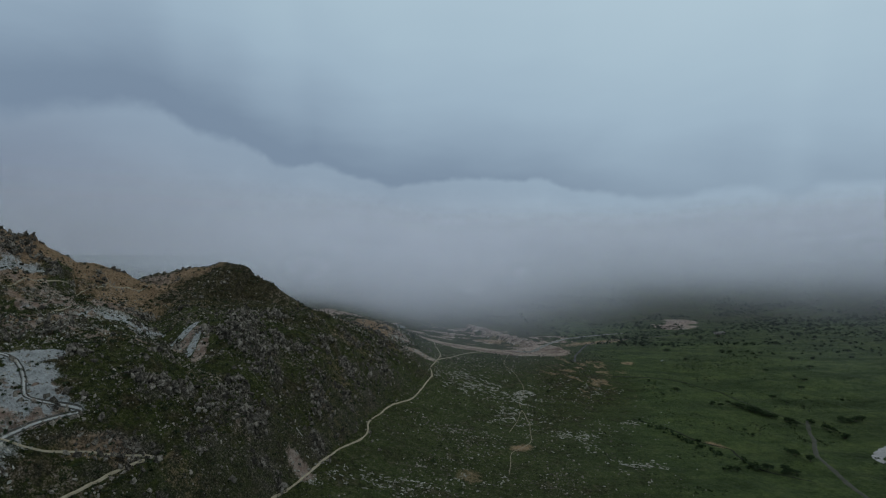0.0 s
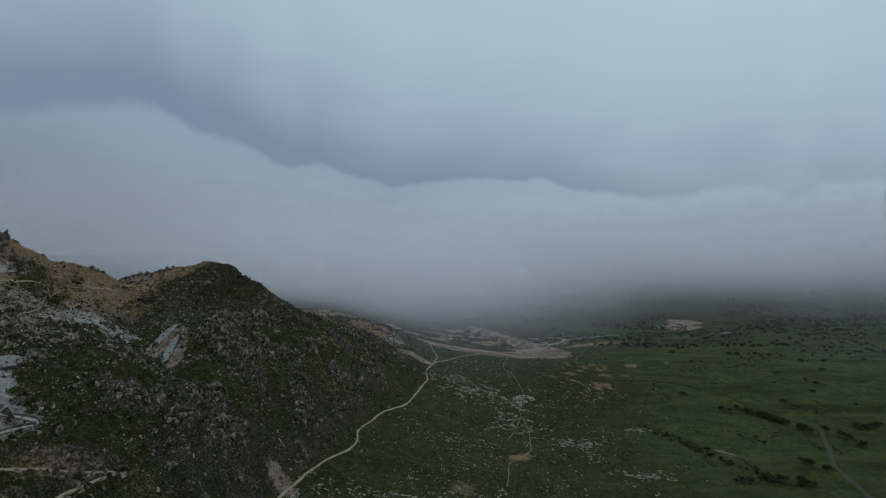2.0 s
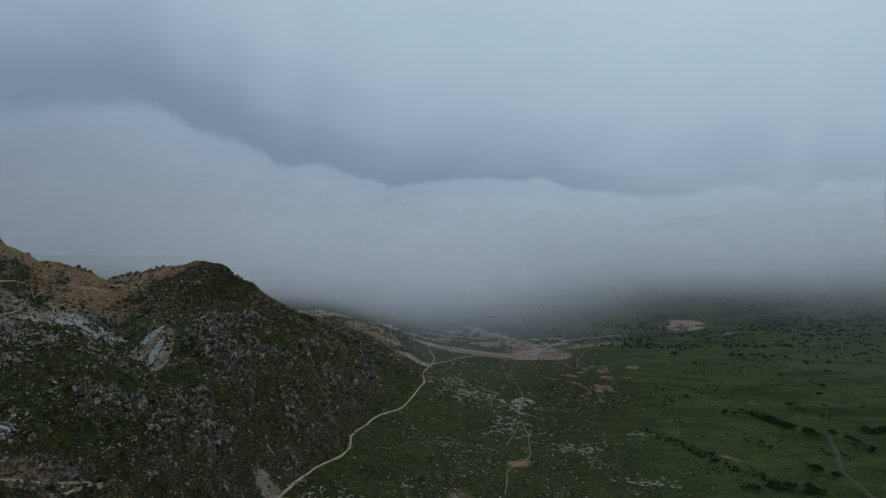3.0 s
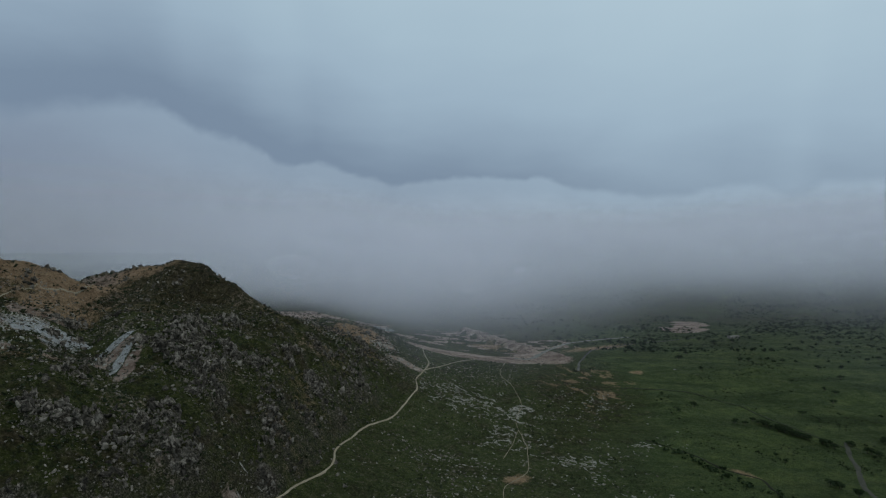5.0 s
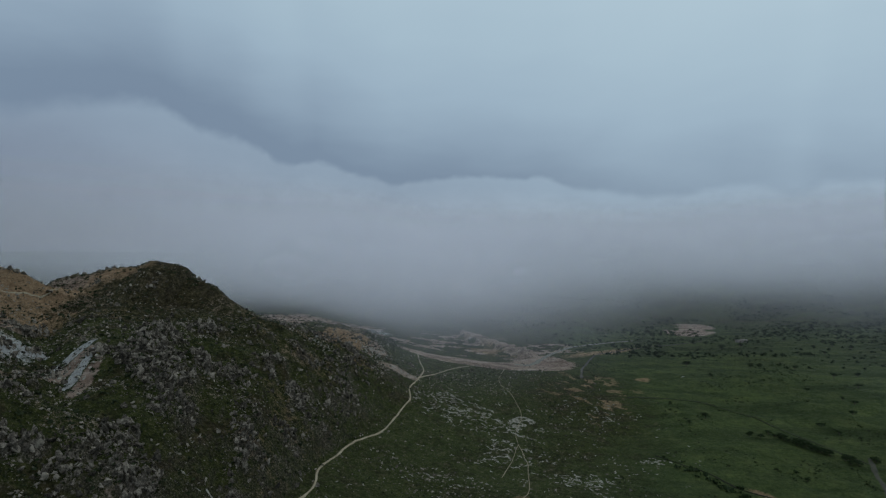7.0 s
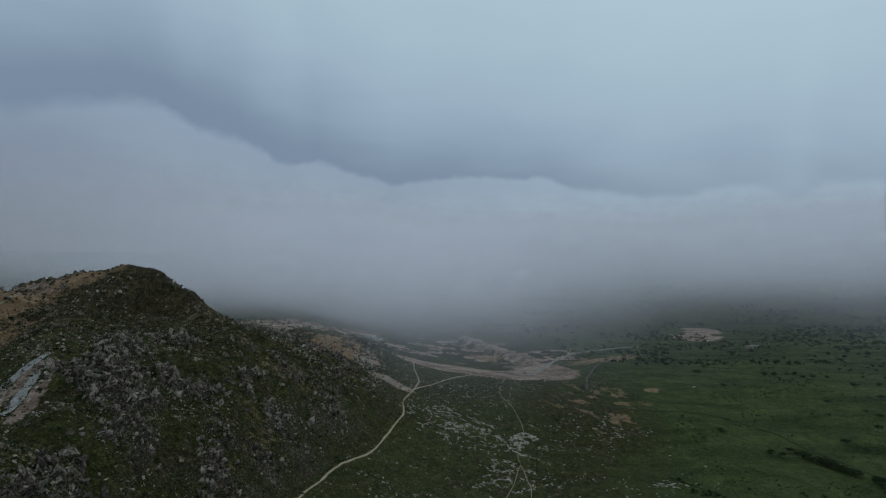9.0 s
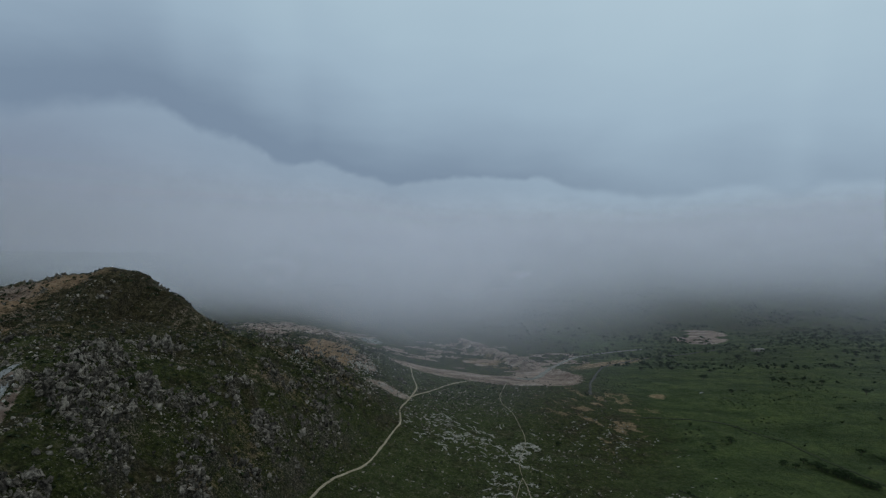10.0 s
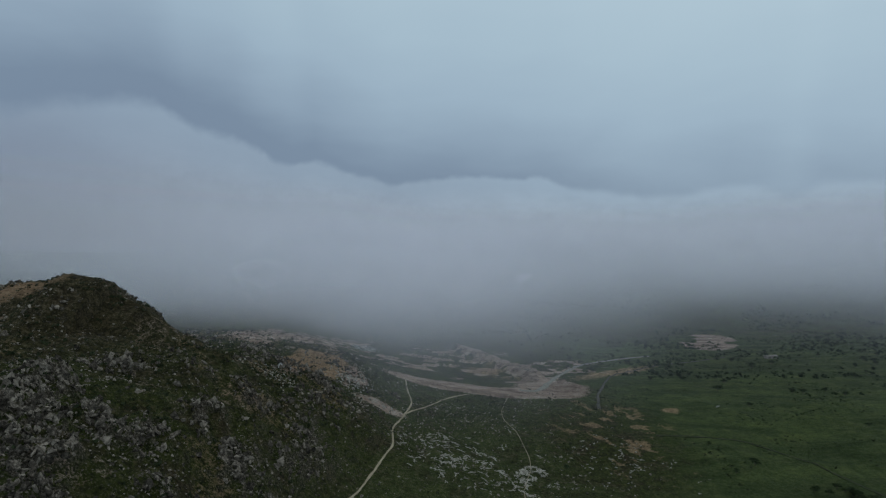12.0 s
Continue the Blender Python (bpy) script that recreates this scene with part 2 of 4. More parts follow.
def value_noise(x, y, seed=0):
    """Smooth noise in -1..1 with a lattice of one unit."""
    ix, iy = np.floor(x), np.floor(y)
    fx, fy = x - ix, y - iy
    ux, uy = fx * fx * fx * (fx * (fx * 6 - 15) + 10), fy * fy * fy * (fy * (fy * 6 - 15) + 10)
    a, b = _hash(ix, iy, seed), _hash(ix + 1, iy, seed)
    c, d = _hash(ix, iy + 1, seed), _hash(ix + 1, iy + 1, seed)
    return 2 * ((a * (1 - ux) + b * ux) * (1 - uy) + (c * (1 - ux) + d * ux) * uy) - 1


def fbm(x, y, size, octaves=4, seed=0, rough=0.5):
    """Layered noise, about -1..1, whose largest forms are size metres."""
    out, amp, total = 0.0, 1.0, 0.0
    for k in range(octaves):
        ca, sa = math.cos(0.7 * k + 0.4), math.sin(0.7 * k + 0.4)
        s = 2.0 ** k / size
        out = out + amp * value_noise((ca * x - sa * y) * s + 17.3 * k, (sa * x + ca * y) * s - 9.1 * k, seed + k)
        total += amp
        amp *= rough
    return out / total


def ridged(x, y, size, octaves=4, seed=0):
    """Noise of sharp crests, 0..1."""
    out, amp, total = 0.0, 1.0, 0.0
    for k in range(octaves):
        s = 2.0 ** k / size
        out = out + amp * (1 - np.abs(value_noise(x * s + 5.7 * k, y * s + 3.3 * k, seed + k))) ** 2
        total += amp
        amp *= 0.5
    return out / total


def smooth(a, b, v):
    t = np.clip((v - a) / (b - a), 0, 1)
    return t * t * (3 - 2 * t)


def close_to(x, y, pts, reach):
    """The points that lie within reach of a polyline's bounds."""
    px, py = [p[0] for p in pts], [p[1] for p in pts]
    return (x > min(px) - reach) & (x < max(px) + reach) & (y > min(py) - reach) & (y < max(py) + reach)


def line_near(x, y, pts):
    """Distance to a polyline of (x, y, value) and the value at its nearest point."""
    best, val = np.full(np.shape(x), 1e9), np.zeros(np.shape(x))
    for (ax, ay, av), (bx, by, bv) in zip(pts[:-1], pts[1:]):
        dx, dy = bx - ax, by - ay
        t = np.clip(((x - ax) * dx + (y - ay) * dy) / (dx * dx + dy * dy), 0, 1)
        d = np.hypot(x - ax - t * dx, y - ay - t * dy)
        near = d < best
        best, val = np.where(near, d, best), np.where(near, av + t * (bv - av), val)
    return best, val


def soft_max(a, b, k):
    h = np.clip(0.5 + 0.5 * (a - b) / k, 0, 1)
    return b + (a - b) * h + k * h * (1 - h)


LEFT_CREST = [(-188, 396, 90), (-233, 385, 104), (-262, 352, 123), (-340, 300, 150), (-520, 180, 190)]
PEAK_CREST = [(-205, 432, 90), (-172, 430, 97), (-152, 427, 100.3), (-139, 430, 98), (-134, 430, 92), (-114, 424, 80.5), (-97, 418, 73), (-84, 420, 67), (-72, 430, 60.5), (-62, 441, 53), (-52, 452, 45)]
GULLY = [(-118, 285, 6), (-141, 311, 12), (-158, 335, 9), (-182, 375, 7), (-195, 395, 3)]


MAIN_PATH = [(-78, 228), (-68, 250), (-60, 272), (-51, 298), (-42, 315), (-40, 326), (-41, 338), (-36, 356), (-31, 373), (-20, 392), (-15, 411), (-11, 431), (-8, 445), (-9, 463), (-5, 483), (-2, 505), (-6, 532), (-8, 553)]
QUARRY_ROAD = [(70, 580), (86, 588), (108, 640), (143, 708), (192, 750), (226, 770)]
LOW_ROAD = [(-143, 197), (-134, 200), (-128, 204), (-114, 216), (-106, 223), (-112, 212), (-120, 196), (-129, 178)]
HIGH_ROAD = [(-143, 197), (-138, 210), (-131, 221), (-143, 217), (-149, 217), (-157, 228), (-167, 236), (-177, 238)]


def off_roads(x, y):
    """0 on the roads and paths, where the ground is worn even, and 1 away from them."""
    out = np.ones(np.shape(x))
    for line, wide in ((MAIN_PATH, 11.0), (QUARRY_ROAD, 8.0), (LOW_ROAD, 3.5), (HIGH_ROAD, 3.5)):
        part = close_to(x, y, line, 3 * wide)
        near, _ = line_near(x[part], y[part], [(a, b, 0) for a, b in line])
        out[part] *= 1 - np.exp(-(near / wide) ** 2)
    return out


def spoil_ridges(x, y):
    """The row of spoil heaps tipped side by side along the quarry bench: 1 on their crests."""
    out = np.zeros(np.shape(x))
    part = close_to(x, y, [(40, 752), (100, 603)], 45)
    x, y, all_of = x[part], y[part], out
    out = 0.0
    wx, wy = x + 2.5 * fbm(x, y, 14, 2, 57), y + 5 * fbm(x, y, 20, 2, 58)
    for k in range(10):
        cx, cy = 40 + 6.6 * k, 752 - 16.5 * k
        near, _ = line_near(wx, wy, [(cx - 9, cy + 12, 0), (cx + 13, cy - 16, 0)])
        out = np.maximum(out, np.exp(-(near / 4.2) ** 2))
    all_of[part] = out
    return all_of


def toe_x(y):
    return np.interp(y, [-400, 150, 245, 318, 345, 445, 490, 560, 640, 800], [-330, -118, -69, -45, -41, -12, -12, -24, -60, -160])


def valley(x, y):
    """The valley floor: a fan that falls away from the hill and rises up the valley."""
    z = np.interp(y, [-300, 250, 370, 440, 500, 560, 640, 770, 930, 1100], [-16, -10, -9, -5, 2, 7, 7, 3, 0, 4])
    z = z + 24 * np.exp(-np.maximum(x - toe_x(y), 0) / 70.0) * smooth(150, 480, y + 120)
    z = z + 0.02 * np.clip(x - 260, 0, 2000)
    return z


def spot(x, y, cx, cy, rx, ry, turn=0.0, soft=0.6):
    """1 inside an ellipse, falling to 0 round its edge."""
    c, s = math.cos(radians(turn)), math.sin(radians(turn))
    u, v = ((x - cx) * c + (y - cy) * s) / rx, ((y - cy) * c - (x - cx) * s) / ry
    return smooth(1 + soft, 1 - soft, np.hypot(u, v))


CRAGS = [(-113, 352, 11, 6, 0), (-105, 377, 9, 5, 20), (-64, 316, 6, 16, 15), (-60, 292, 5, 9, 10), (-116, 245, 12, 6, 30), (-102, 256, 10, 6, 40), (-84, 264, 8, 7, 0), (-97, 238, 9, 5, 40), (-74, 252, 7, 5, 30), (-88, 300, 8, 7, 60), (-92, 334, 7, 6, 0), (-70, 372, 5, 9, 10), (-63, 398, 5, 10, 20), (-128, 268, 9, 5, 20), (-80, 348, 6, 7, 0), (-112, 218, 10, 4, 35), (-92, 212, 9, 4, 30)]


def crag(x, y):
    """Where bedrock breaks through on the hill: in knots, and along the steep foot."""
    x, y = np.asarray(x, float), np.asarray(y, float)
    out = np.zeros(x.shape)
    near = (x > -330) & (x < 30) & (y > 100) & (y < 580)
    out[near] = crag_share(x[near], y[near])
    return out


def crag_share(x, y):
    d = toe_x(y) - x
    knots = smooth(0.10, 0.38, fbm(x, y, 21, 3, 31)) * (0.25 + 0.75 * smooth(-0.25, 0.25, fbm(x, y, 62, 2, 91)))
    foot = np.exp(-((d - 13) / 9.0) ** 2) * smooth(275, 315, y) * smooth(430, 390, y) * smooth(-0.25, 0.2, fbm(x, y, 12, 2, 93))
    out = knots * (1 - 0.75 * spot(x, y, -142, 412, 66, 44)) * smooth(8, 30, d) * smooth(560, 500, y) + 0.55 * foot
    for cx, cy, rx, ry, turn in CRAGS:
        out = np.maximum(out, spot(x, y, cx, cy, rx, ry, turn, 0.7) * smooth(-0.5, 0.15, fbm(x, y, 9, 3, 94)))
    return np.clip(out, 0, 1)


def terrain(x, y, fine=True):
    x, y = np.asarray(x, float), np.asarray(y, float)
    base = valley(x, y)
    even = off_roads(x, y)
    wig = 7 * fbm(x, y, 60, 3, 11) * even
    even = even * (1 - 0.85 * spot(x, y, -148, 318, 30, 17, 0, 0.5))
    d = np.maximum((toe_x(y) - x) * 0.95 + wig, 0)
    gain = np.interp(y, [-300, 150, 400, 430, 455, 480, 510, 545, 600, 700], [0.9, 1.05, 0.97, 0.80, 0.62, 0.50, 0.41, 0.36, 0.30, 0.30])
    z = base + 68 * gain * (1 - np.exp(-(d / 43.0) ** 1.08))
    near, crest = line_near(x, y, PEAK_CREST)
    front = np.where(y < 425, 0.62, 0.75)
    z = soft_max(z, crest - front * (np.sqrt(near ** 2 + 90) - 9.5) - 0.0034 * near ** 2, 5)
    near, crest = line_near(x, y, LEFT_CREST)
    z = soft_max(z, crest - 0.52 * near, 8)
    near, deep = line_near(x, y, GULLY)
    z = z - deep * np.exp(-(near / 13.0) ** 2)
    # the slopes at the head of the valley, steeper to its left
    foot = np.interp(x, [-900, -300, -60, 60, 200, 330, 700, 1500, 3000], [420, 640, 590, 640, 780, 960, 980, 700, 300])
    rise = np.interp(x, [-900, -300, -60, 60, 200, 330, 700], [0.55, 0.42, 0.24, 0.2, 0.2, 0.3, 0.42])
    up = np.maximum(y - foot + 14 * fbm(x, y, 160, 2, 21), 0)
    z = z + np.interp(x, [-500, -200, 0, 250, 500], [14, 22, 24, 44, 56]) * np.tanh(rise * up * smooth(0, 160, up) / 140)
    side = np.maximum(x - 620 + 60 * fbm(x, y, 300, 3, 23), 0)
    z = z + 60 * np.tanh(0.33 * side * smooth(0, 250, side) / 60)
    if fine:
        steep = smooth(2, 25, d) * smooth(720, 560, y)
        head = smooth(0, 120, up)
        top = 1 - 0.75 * np.exp(-(np.hypot(x + 150, y - 427) / 24.0) ** 2)
        z = z + even * top * steep * (5.0 * (ridged(x, y * 0.8, 34, 4, 31) - 0.45) + 2.6 * (ridged(x, y, 9, 3, 37) - 0.45))
        rocky = even * crag(x, y)
        z = z + rocky * (1.6 + 6.0 * (ridged(x, 0.8 * y, 8.5, 3, 33) - 0.42) + 1.5 * np.abs(value_noise(x / 2.7, y / 2.7, 35)))
        z = z + even * (1 - steep) * (1.3 * fbm(x, y, 55, 4, 41) + 0.35 * fbm(x, y, 7, 3, 43)) + head * 3 * (ridged(x, y, 90, 4, 47) - 0.4)
        hum = smooth(80, 180, x) * smooth(640, 520, y)
        z = z + hum * 3.4 * (ridged(0.3 * (0.5 * x - 0.86 * y), 0.86 * x + 0.5 * y, 52, 3, 51) - 0.4)
    bench = smooth(1, 0.4, np.hypot((x - 60) / 150.0, (y - 690) / 75.0))
    v = (y + 0.12 * x + 8 * fbm(x, y, 50, 3, 55)) / 17.0
    z = z + even * bench * 3.5 * (smooth(0.55, 0.95, v - np.floor(v)) - (v - np.floor(v)))
    z = z + 6.0 * spoil_ridges(x, y) * even
    return z


def mesh_object(name, verts, faces, mat, shade=True, parent=None):
    me = bpy.data.meshes.new(name)
    verts, faces = np.asarray(verts, np.float32), np.asarray(faces, np.int32)
    k = faces.shape[1]
    me.vertices.add(len(verts))
    me.vertices.foreach_set("co", verts.ravel())
    me.loops.add(faces.size)
    me.loops.foreach_set("vertex_index", faces.ravel())
    me.polygons.add(len(faces))
    me.polygons.foreach_set("loop_start", np.arange(0, faces.size, k, dtype=np.int32))
    me.polygons.foreach_set("use_smooth", np.full(len(faces), shade, bool))
    me.update(calc_edges=True)
    me.validate()
    me.materials.append(mat)
    ob = new(name, me)
    ob.parent = parent
    return ob


def grid_faces(rows, cols):
    i = np.arange((rows - 1) * cols).reshape(rows - 1, cols)[:, :-1].ravel()
    return np.stack([i, i + 1, i + cols + 1, i + cols], 1)


def paint(ob, name, rgb):
    layer = ob.data.color_attributes.new(name, "FLOAT_COLOR", "POINT")
    rgba = np.ones((len(ob.data.vertices), 4), np.float32)
    rgba[:, :3] = rgb
    layer.data.foreach_set("color", rgba.ravel())


def spread(start, stop, fine_from, fine_to, step, grow):
    """Steps that are even between fine_from and fine_to and widen outwards."""
    mid = list(np.arange(fine_from, fine_to, step))
    low, high, s = [], [], step
    while (low[-1] if low else fine_from) > start:
        s *= grow
        low.append((low[-1] if low else fine_from) - s)
    s = step
    while (high[-1] if high else mid[-1]) < stop:
        s *= grow
        high.append((high[-1] if high else mid[-1]) + s)
    return np.array(low[::-1] + mid + high)


def hill_share(x, y):
    """How much a place belongs to the stony hillside: 1 on it, 0 out on the valley floor."""
    return smooth(-14, 22, (toe_x(y) - x) + 9 * fbm(x, y, 40, 3, 61)) * smooth(760, 560, y)


def build_ground():
    xs = np.concatenate([spread(-4600, -240, -241, -240, 1.0, 1.055), np.arange(-239, 0, 0.85), np.arange(0, 150, 1.25), spread(150, 4600, 150, 290, 1.8, 1.055)])
    ys = np.concatenate([spread(-1500, 185, 184, 185, 1.0, 1.06), np.arange(186, 470, 0.9), np.arange(470, 600, 1.3), spread(600, 4700, 600, 790, 1.8, 1.045)])
    xs, ys = np.unique(xs[np.abs(xs) < 4900]), np.unique(ys)
    gx, gy = np.meshgrid(xs, ys)
    gz = terrain(gx, gy)
    ob = mesh_object("ground", np.stack([gx, gy, gz], -1).reshape(-1, 3), grid_faces(len(ys), len(xs)), GROUND)
    x, y = gx.ravel(), gy.ravel()
    n = 0.5 + 0.5 * fbm(x, y, 26, 4, 71)
    mottle = 0.5 + 0.5 * fbm(x, y, 30, 4, 75, 0.6)
    hill = hill_share(x, y)
    upper = spot(x, y, -142, 412, 66, 44)
    clump = 0.5 + 0.5 * fbm(x, y, 9, 4, 78, 0.6)
    streak = 0.5 + 0.5 * fbm(0.5 * x + 0.25 * y, 0.9 * y - 0.3 * x, 22, 5, 76, 0.65)
    # bare ground: quarry floor and heaps, terraces behind, the far pit, worn places by the paths
    bare = 1.15 * spot(x, y, 42, 568, 64, 17, 7, 0.3) * (0.75 + 0.4 * mottle) + 1.0 * spot(x, y, 96, 596, 30, 26, 40, 0.4) * (0.6 + 0.5 * mottle) + 0.9 * spoil_ridges(x, y)
    bare += 0.9 * spot(x, y, 72, 680, 90, 70, 25) * smooth(0.42, 0.54, streak) * smooth(0.36, 0.52, clump) + 0.8 * spot(x, y, -30, 690, 95, 85) * smooth(0.46, 0.56, streak) * smooth(0.38, 0.54, clump) + 1.2 * spot(x, y, 332, 872, 30, 66, -22, 0.35) * smooth(0.30, 0.5, mottle)
    bare += 0.45 * spot(x, y, -66, 474, 12, 16, -20, 0.5) * smooth(0.3, 0.5, n) + 0.95 * spot(x, y, -36, 506, 9, 22, 10, 0.5) * smooth(0.3, 0.5, mottle) + 0.8 * spot(x, y, -100, 595, 48, 48) * smooth(0.32, 0.52, mottle) + 0.5 * spot(x, y, -225, 330, 45, 30) * smooth(0.4, 0.6, mottle) + 0.6 * spot(x, y, -195, 420, 26, 12)
    bare += 0.75 * spot(x, y, -17, 482, 13, 6) + 0.7 * spot(x, y, -63, 270, 7, 5) + 0.9 * spot(x, y, -120, 301, 13, 3.0, 98, 0.4) + 0.7 * spot(x, y, -131, 312, 15, 3.5, 80, 0.4)
    bare += 0.8 * spot(x, y, -146, 213, 13, 12, 30) + 0.5 * spot(x, y, -118, 214, 12, 4, 35) + 0.55 * spot(x, y, -178, 341, 12, 9) + 0.36 * smooth(0.56, 0.70, n) * hill + 0.7 * spot(x, y, -185, 292, 38, 40) * smooth(0.44, 0.60, clump)
    bare += 0.9 * spot(x, y, -240, 356, 12, 4, 35, 0.4)
    orange = 1.1 * spot(x, y, -205, 392, 30, 16, 20, 0.4) + 0.95 * spot(x, y, -246, 366, 34, 9, 35, 0.5) + 0.75 * spot(x, y, -192, 279, 15, 7, 10) + 1.6 * spot(x, y, -60, 516, 16, 34, 0, 0.4) + 0.5 * spot(x, y, -120, 211, 14, 4, 35) + 0.75 * spot(x, y, -172, 421, 20, 9)
    orange += 0.55 * smooth(0.56, 0.68, 0.5 + 0.5 * fbm(0.6 * (0.6 * x - 0.8 * y), 0.8 * x + 0.6 * y, 8, 4, 79, 0.6)) * spot(x, y, 118, 505, 40, 62) + 0.6 * spot(x, y, -182, 358, 20, 22) + 0.6 * spot(x, y, 165, 672, 60, 12, 42) + 0.45 * spot(x, y, -68, 232, 8, 9) + 0.30 * smooth(0.60, 0.72, 0.5 + 0.5 * fbm(x, y, 34, 3, 77)) * hill
    orange += 0.7 * spot(x, y, 164, 367, 8, 2.5, -55) + 0.7 * spot(x, y, 44, 342, 9, 4, 40) + 0.45 * spot(x, y, 13, 299, 7, 8) + 0.7 * spot(x, y, 165, 546, 6, 5) + 0.5 * spot(x, y, -215, 340, 48, 36) * smooth(0.3, 0.6, n) + 0.55 * spot(x, y, 62, 660, 40, 30, -60) * smooth(0.3, 0.55, n)
    lush = smooth(70, 150, x + 25 * fbm(x, y, 70, 3, 73) - 0.10 * (y - 400)) * 0.85 + 0.34 * smooth(-20, 20, x - toe_x(y)) * smooth(620, 480, y) + 0.05
    lush = lush * (1 - 0.75 * smooth(800, 960, y)) * (1 - 0.75 * spot(x, y, 112, 500, 42, 75, 0, 0.7))
    white = 1.3 * spot(x, y, -156, 322, 8.5, 4.2, -6, 0.3) * (0.45 + 0.9 * smooth(0.3, 0.5, clump)) + 0.75 * spot(x, y, -163, 312, 14, 12) * smooth(0.36, 0.6, mottle) + (1.0 * spot(x, y, -135.5, 319.5, 10, 2.4, 70, 0.4) + 0.9 * spot(x, y, -126, 308, 14, 1.9, 94, 0.4)) * (0.5 + 0.7 * smooth(0.28, 0.5, clump)) + 1.0 * spot(x, y, -72, 474, 8, 8, -20, 0.4) + 0.5 * spot(x, y, -36, 508, 5, 16, 10, 0.5) * smooth(0.4, 0.6, n) + 0.45 * spot(x, y, -55, 706, 16, 20)
    white += 1.3 * spot(x, y, -162, 241, 13, 4.5, 22, 0.25) + 0.95 * spot(x, y, -158, 222, 16, 15, 0, 0.4) * smooth(0.36, 0.52, clump) + 0.8 * spot(x, y, -140, 216, 12, 9, 0, 0.5) * smooth(0.42, 0.58, clump) + 0.5 * spot(x, y, -142, 192, 7, 14) + 0.75 * spot(x, y, -178, 298, 30, 20) * smooth(0.54, 0.64, clump) + 0.6 * spot(x, y, -226, 328, 20, 20) * smooth(0.5, 0.62, clump)
    rocky = np.clip(0.26 * hill * (1 - 0.4 * upper) + 0.85 * crag(x, y), 0, 1) + 0.36 * smooth(130, 40, x) * (1 - hill) * smooth(620, 560, y) + 0.3 * smooth(640, 760, y) * smooth(250, 0, x)
    paint(ob, "cover", np.clip(np.stack([bare, orange, lush], -1), 0, 1))
    paint(ob, "rocks", np.clip(np.stack([rocky, white, 0 * white], -1), 0, 1))
    paint(ob, "dryness", np.repeat(upper[:, None], 3, 1))
    return tagged(ob, "rocky heath hillside above a green grassy valley floor", "ground", kind="structure")


def chain(pts, step):
    """A smooth line through points, in even steps."""
    p = np.array(pts, float)
    p = np.vstack([2 * p[0] - p[1], p, 2 * p[-1] - p[-2]])
    out = []
    for a, b, c, d in zip(p[:-3], p[1:-2], p[2:-1], p[3:]):
        for t in np.arange(0, 1, step / max(np.hypot(*(c - b)), step)):
            out.append(0.5 * (2 * b + (c - a) * t + (2 * a - 5 * b + 4 * c - d) * t * t + (3 * b - a - 3 * c + d) * t ** 3))
    return np.array(out + [p[-2]])


def ribbon(name, pts, width, mat, label, category, lift=0.12, seed=1, offset=0.0, step=1.6):
    """A worn track that lies on the ground, uneven in width, with a low crown and sunk edges."""
    line = chain(pts, step)
    n = np.gradient(line, axis=0)
    n = np.stack([-n[:, 1], n[:, 0]], 1) / np.maximum(np.hypot(n[:, 0], n[:, 1]), 1e-6)[:, None]
    s = np.arange(len(line)) * step
    line = line + n * (offset + 0.5 * fbm(s, s * 0 + seed, 9, 3, seed))[:, None]
    w = width * (1 + 0.45 * fbm(s, s * 0 + seed * 3.1, 7, 4, seed + 5))
    rows = []
    for k, drop in ((-0.5, -0.3), (-0.3, 0.0), (0.0, 0.04), (0.3, 0.0), (0.5, -0.3)):
        edge = 0.16 * width * fbm(s, s * 0 + k * 40, 3, 2, seed + 9)
        q = line + n * (k * w + edge)[:, None]
        rows.append(np.column_stack([q, terrain(q[:, 0], q[:, 1]) + lift + drop]))
    v = np.stack(rows, 1).reshape(-1, 3)
    ob = mesh_object(name, v, grid_faces(len(line), 5), mat)
    return tagged(ob, label, category, kind="structure")


